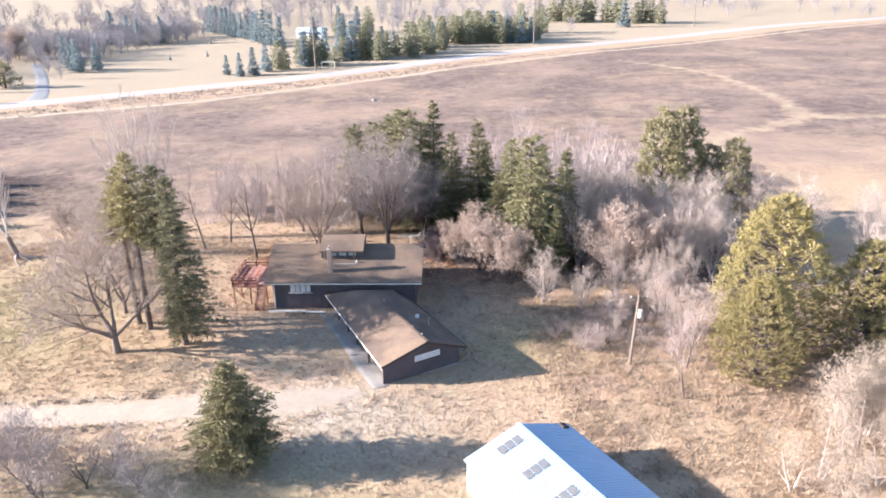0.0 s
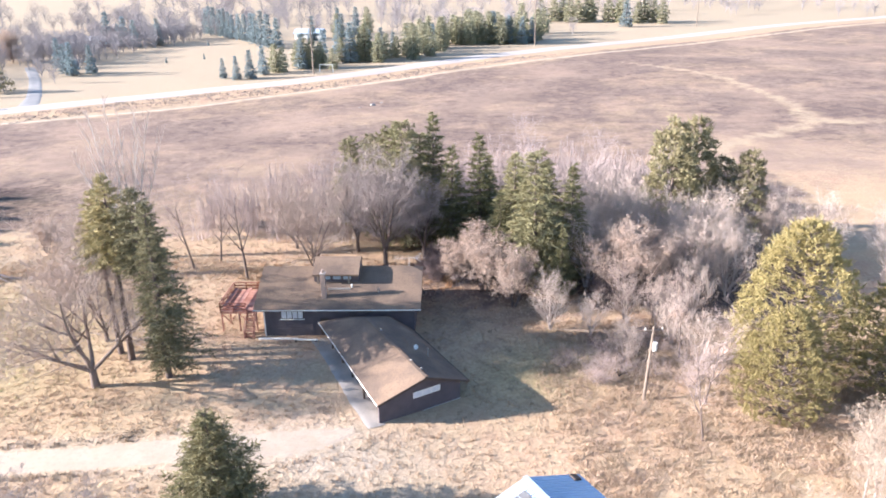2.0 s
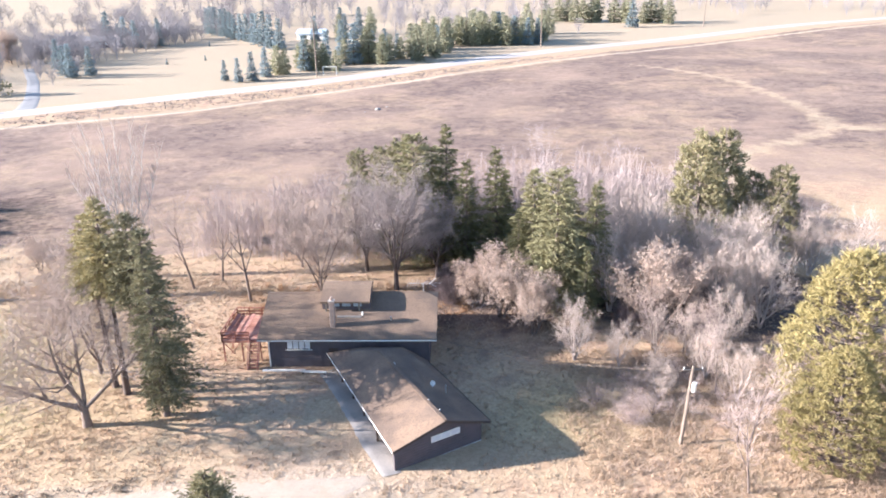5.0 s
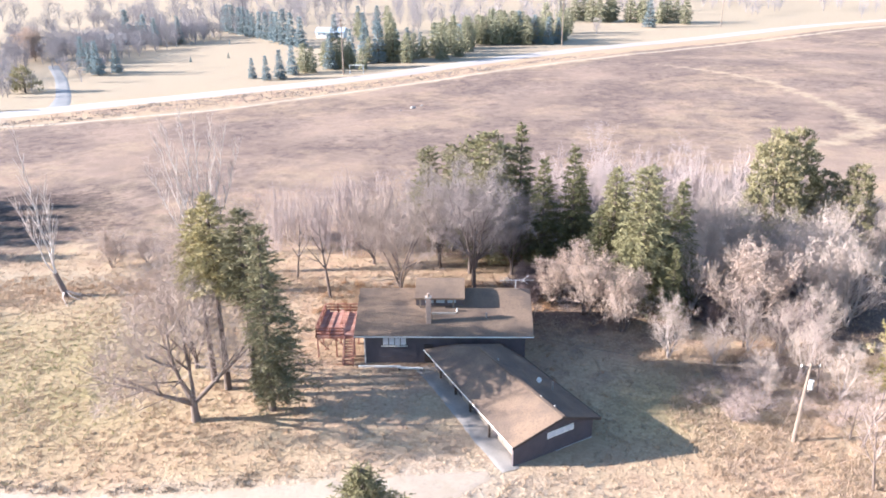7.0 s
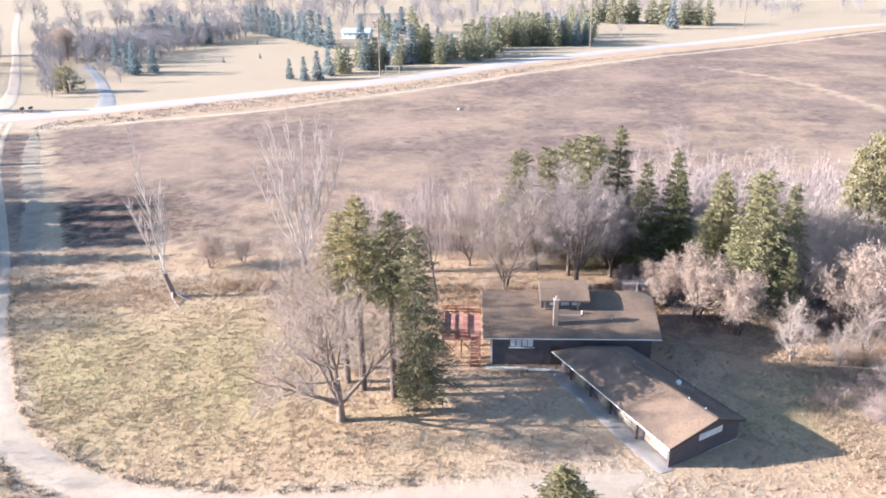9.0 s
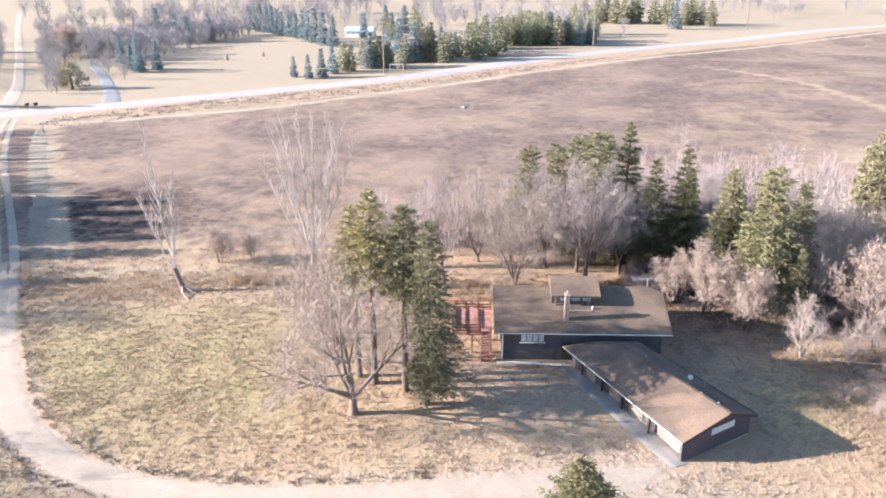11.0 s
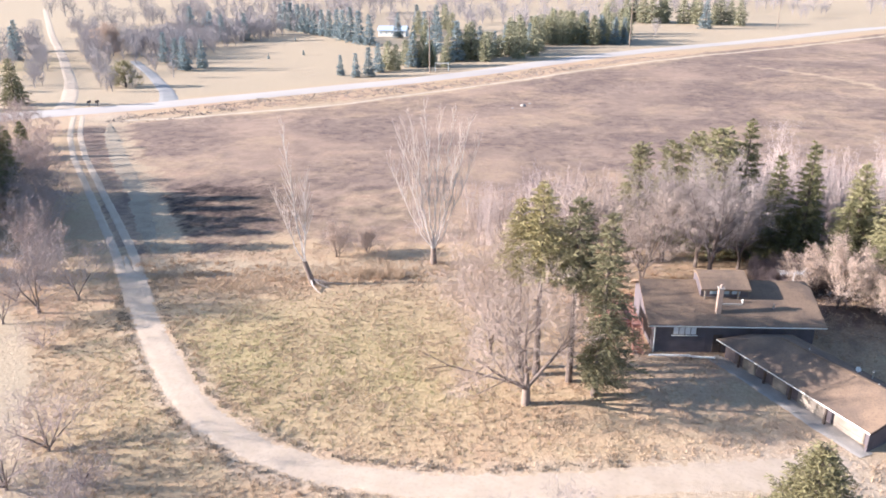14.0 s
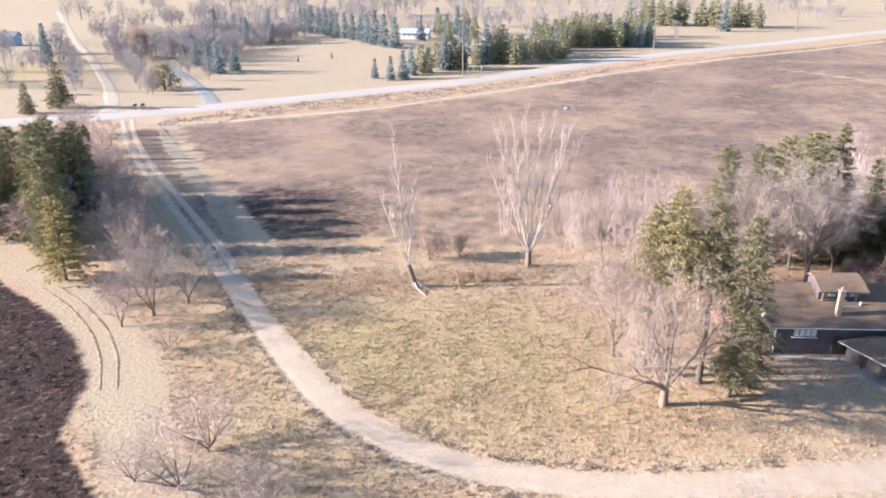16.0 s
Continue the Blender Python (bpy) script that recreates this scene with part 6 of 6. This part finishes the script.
# ---- far houses, shrubs and roadside things ----
def far_house(x, y, turn, w, d, h, wall, roof, label):
    t = thing("house", x, y, gz(x, y), label, "house", "houses beyond the road", turn)
    k = 0.45
    bm = bmesh.new()
    prof = [(-d / 2, -0.5), (d / 2, -0.5), (d / 2, h), (0, h + k * d / 2), (-d / 2, h)]
    v = [[bm.verts.new((a, b, c)) for b, c in prof] for a in (-w / 2, w / 2)]
    bm.faces.new(v[0]), bm.faces.new(v[1][::-1])
    for i in range(5):
        bm.faces.new((v[0][i], v[0][(i + 1) % 5], v[1][(i + 1) % 5], v[1][i]))
    bmesh.ops.recalc_face_normals(bm, faces=bm.faces)
    part("wall", bm, wall, t)
    for s_ in (-1, 1):
        e = d / 2 + 0.6
        part("roof_slope", slab(bmesh.new(), [(-w / 2 - 0.6, 0.005 * s_, h + k * d / 2 + 0.25), (-w / 2 - 0.6, e * s_, h - 0.27 + 0.25), (w / 2 + 0.6, e * s_, h - 0.27 + 0.25), (w / 2 + 0.6, 0.005 * s_, h + k * d / 2 + 0.25)][::-s_], 0.2), roof, t)
    n = int(w / 3)
    for i in range(n):
        a = -w / 2 + (i + 0.5) * w / n
        win = part("window", boxed(a - 0.6, a + 0.6, -d / 2 - 0.06, -d / 2 - 0.002, h - 1.9, h - 0.6), TRIM, t)
        part("pane", boxed(a - 0.5, a + 0.5, -d / 2 - 0.09, -d / 2 - 0.062, h - 1.8, h - 0.7), GLASS, win)
    part("chimney", boxed(w * 0.2, w * 0.2 + 0.8, -0.4, 0.4, h, h + k * d / 2 + 1.3), BRICK, t)


BLUEWALL = material("blue_grey_siding", (0.3, 0.38, 0.48), 0.7, [(0.5, (0.24, 0.31, 0.4), 0.5, 0.4, 0.7)])
GREYROOF = material("grey_shingle", (0.19, 0.2, 0.22), 0.9, [(0.6, (0.26, 0.27, 0.29), 0.6, 0.4, 0.7)])
far_house(-318, 424, 10, 22, 10, 5.0, BLUEWALL, GREYROOF, "large blue-grey house with a grey roof beyond the crossroads")
far_house(-197, 430, 8, 20, 10, 3.6, SIDING, GREYROOF, "low house with a grey roof among bare trees")
far_house(-86, 452, -6, 16, 9, 3.4, TRIM, METAL_ROOF, "white house behind a row of blue spruces")
will = bare_tree("bare_tree", 61, 13, 0.9, 0.25, 2, 3, 3, 0.02, 0.12, 2, 1.0, 0.07, first=0.0, twig=TANLEAF, leaves=1800, leaf_size=0.16, label="golden-tan willow by the side road", group="far willows")
stand(will, [(-205, 352, 1.15, 0), (-212, 360, 0.9, 100)])
bush = pine("shrub", 62, 6, 4.2, 0.2, 70, 4, OLIVEPINE, "rounded olive green shrub by the driveway", "roadside shrubs", 0.6, 0.9, 0.2, 8)
stand(bush, [(-158, 260, 1.35, 0), (-163, 266, 0.7, 90), (-188, 247, 0.55, 200)])
for cx, cy in ((-118, 358), (-136, 420), (-131, 345)):
    stand(f1, [(cx, cy, 0.2, cx)], False)


def mailbox(x, y):
    m = thing("mailbox", x, y, gz(x, y), "dark mailbox on a wooden post by the road", "mailbox", "roadside mailboxes")
    part("post", boxed(-0.1, 0.1, -0.1, 0.1, -0.2, 1.2), POLEWOOD, m)
    part("box", boxed(-0.35, 0.35, -0.7, 0.7, 1.2, 1.85, 0.1), DARKWOOD, m)


def sign_frame(x, y):
    f = thing("sign_frame", x, y, gz(x, y), "pale open frame of two posts and a bar by the road", "sign frame")
    for k in (-2.6, 2.6):
        part("post", boxed(k - 0.13, k + 0.13, -0.13, 0.13, -0.3, 3.0), TRIM, f)
    part("bar", boxed(-2.9, 2.9, -0.1, 0.1, 3.004, 3.3), TRIM, f)


sign_frame(-51.5, 304.5)
mailbox(-150.5, 219.5), mailbox(-148.6, 220.6)


def fallen(x, y, seed):
    r = np.random.default_rng(seed)
    t = thing("fallen_branch", x, y, gz(x, y), "pale fallen limbs on the grass under the dead tree", "branch")
    for k in range(5):
        a = r.uniform(-1.3, 0.2)
        l = r.uniform(2.5, 5.0)
        mid = (l * 0.5 * math.cos(a), l * 0.5 * math.sin(a), 0.45)
        bm = tube(bmesh.new(), (0.1 * k, 0, 0.9), mid, 0.06, 0.05, 6)
        tube(bm, mid, (l * math.cos(a + 0.15), l * math.sin(a + 0.15), 0.05), 0.05, 0.025, 6)
        part("limb", bm, PALEBARK, t)


fallen(-58.9, 92.9, 3)


def stone(x, y, s_, seed):
    bm = bmesh.new()
    bmesh.ops.create_icosphere(bm, subdivisions=2, radius=1)
    for v in bm.verts:
        n = noise.noise(v.co * 1.3 + Vector((seed, 0, 0)))
        v.co = Vector((v.co.x * s_ * 1.3, v.co.y * s_, v.co.z * s_ * 0.7)) * (1 + 0.35 * n)
    ob = part("rock", bm, CONCRETE)
    ob.matrix_basis = pose(x, y, gz(x, y) + s_ * 0.25)
    tagged(ob, "pale boulder lying in the burnt field", "rock", "field boulders")


stone(-24.3, 225, 0.65, 1), stone(-22, 229, 0.3, 5), stone(-27.5, 221, 0.25, 9)

RUST = leafy("rusty_weeds", (0.46, 0.29, 0.17), (0.26, 0.155, 0.09), 0.0, 0.9, 0.2)
tufts(2600, 54, (-27, 2, 88.5, 98), 0.55, 0.05, 8, lambda x, y, r: r.uniform(size=len(x)) < cloud(x, y, 4, 15) ** 1.5, RUST, "rusty_weeds", "rust-brown dead weeds behind the house")
tufts(9000, 58, (-27, -2, 57, 78), 0.06, 0.09, 4, lambda x, y, r: open_ground(x, y) & (r.uniform(size=len(x)) < cloud(x, y, 4, 19) ** 1.4), RUST, "leaf_litter", "fallen brown leaves scattered by the garage")
tufts(3000, 55, (-84, -36, 90, 102), 0.4, 0.05, 8, lambda x, y, r: (np.abs(y - 96.5 - 1.5 * np.sin(x / 7)) < 2.5) & (r.uniform(size=len(x)) < cloud(x, y, 5, 16) ** 1.5), RUST, "rusty_grass", "rust-brown dead grass along the field edge")

GREENGRASS = leafy("green_winter_grass", (0.36, 0.32, 0.165), (0.18, 0.165, 0.08), 0.0, 0.9, 0.2)
tufts(14000, 56, (-85, -30, 56, 96), 0.26, 0.07, 6, lambda x, y, r: open_ground(x, y) & (r.uniform(size=len(x)) < 0.8 * np.exp(-((x + 56) / 18) ** 2 - ((y - 73) / 13) ** 2) * (0.2 + 0.8 * cloud(x, y, 6, 17))), GREENGRASS, "green_grass", "yellow-green grass tussocks on the lawn")

tufts(9000, 57, (-84, -22, 44, 96), 0.24, 0.07, 12, lambda x, y, r: open_ground(x, y) & (r.uniform(size=len(x)) < cloud(x, y, 9, 18)), STRAW, "tussocks", "coarse grass tussocks on the lawn")

WEED = leafy("brown_weed_stalks", (0.42, 0.32, 0.25), (0.2, 0.145, 0.115), 0.0, 0.9, 0.1)
DITCHWEED = leafy("grey_ditch_weeds", (0.33, 0.28, 0.25), (0.15, 0.122, 0.11), 0.0, 0.9, 0.1)
CINDER = leafy("charred_stubble", (0.075, 0.047, 0.045), (0.014, 0.009, 0.0095), 0.0, 0.95, 0.0)
tufts(2600, 63, (9, 34, 52, 80), 0.75, 0.035, 8, lambda x, y, r: open_ground(x, y) & (x > 12) & (r.uniform(size=len(x)) < cloud(x, y, 5, 22)), WEED, "weed_stalks", "upright brown dead weed stalks in rough ground")
tufts(5200, 64, (-135, -78, 46, 104), 0.3, 0.08, 7, lambda x, y, r: (x < np.interp(y, RIM_Y, RIM_X) - 0.3) & (r.uniform(size=len(x)) < 0.2 + 0.8 * cloud(x, y, 3, 23)), CINDER, "charred_stubble", "black charred stubble on burnt ground")
tufts(700, 65, (-130, -80, 48, 100), 0.22, 0.06, 5, lambda x, y, r: x < np.interp(y, RIM_Y, RIM_X) - 0.5, WEED, "unburnt_stalks", "scattered pale stalks on burnt ground")


def ditch_side(x, y, r):
    d, _ = away(x, y, HIGHWAY)
    return (d > 8.4) & (d < 24) & (y < 0.77 * x + 322) & (r.uniform(size=len(x)) < cloud(x, y, 8, 24))


tufts(30000, 66, (-135, 40, 190, 350), 0.6, 0.15, 4, ditch_side, DITCHWEED, "ditch_weeds", "brown weeds standing in the road ditch")
tufts(420, 67, (-56, -46, 93.5, 98.5), 1.0, 0.06, 14, lambda x, y, r: ((x + 50.5) / 5) ** 2 + ((y - 96.2) / 2) ** 2 < r.uniform(size=len(x)), STRAW, "straw_clump", "clump of tall straw-coloured dead grass at the field edge")


def lane_edge(x, y, r):
    d, w = away(x, y, LANE)
    return (d > w - 0.05) & (d < w + 0.3 + 1.6 * cloud(x, y, 6, 31) ** 2) & open_ground(x, y) & (r.uniform(size=len(x)) < 0.25 + 0.75 * cloud(x, y, 3, 32))


VERGE = leafy("dull_verge_weeds", (0.27, 0.225, 0.17), (0.12, 0.1, 0.08), 0.0, 0.9, 0.1)
tufts(26000, 68, (-82, -26, 52, 94), 0.34, 0.06, 7, lane_edge, VERGE, "verge_weeds", "dull grey-brown weeds along the edges of the gravel lane")
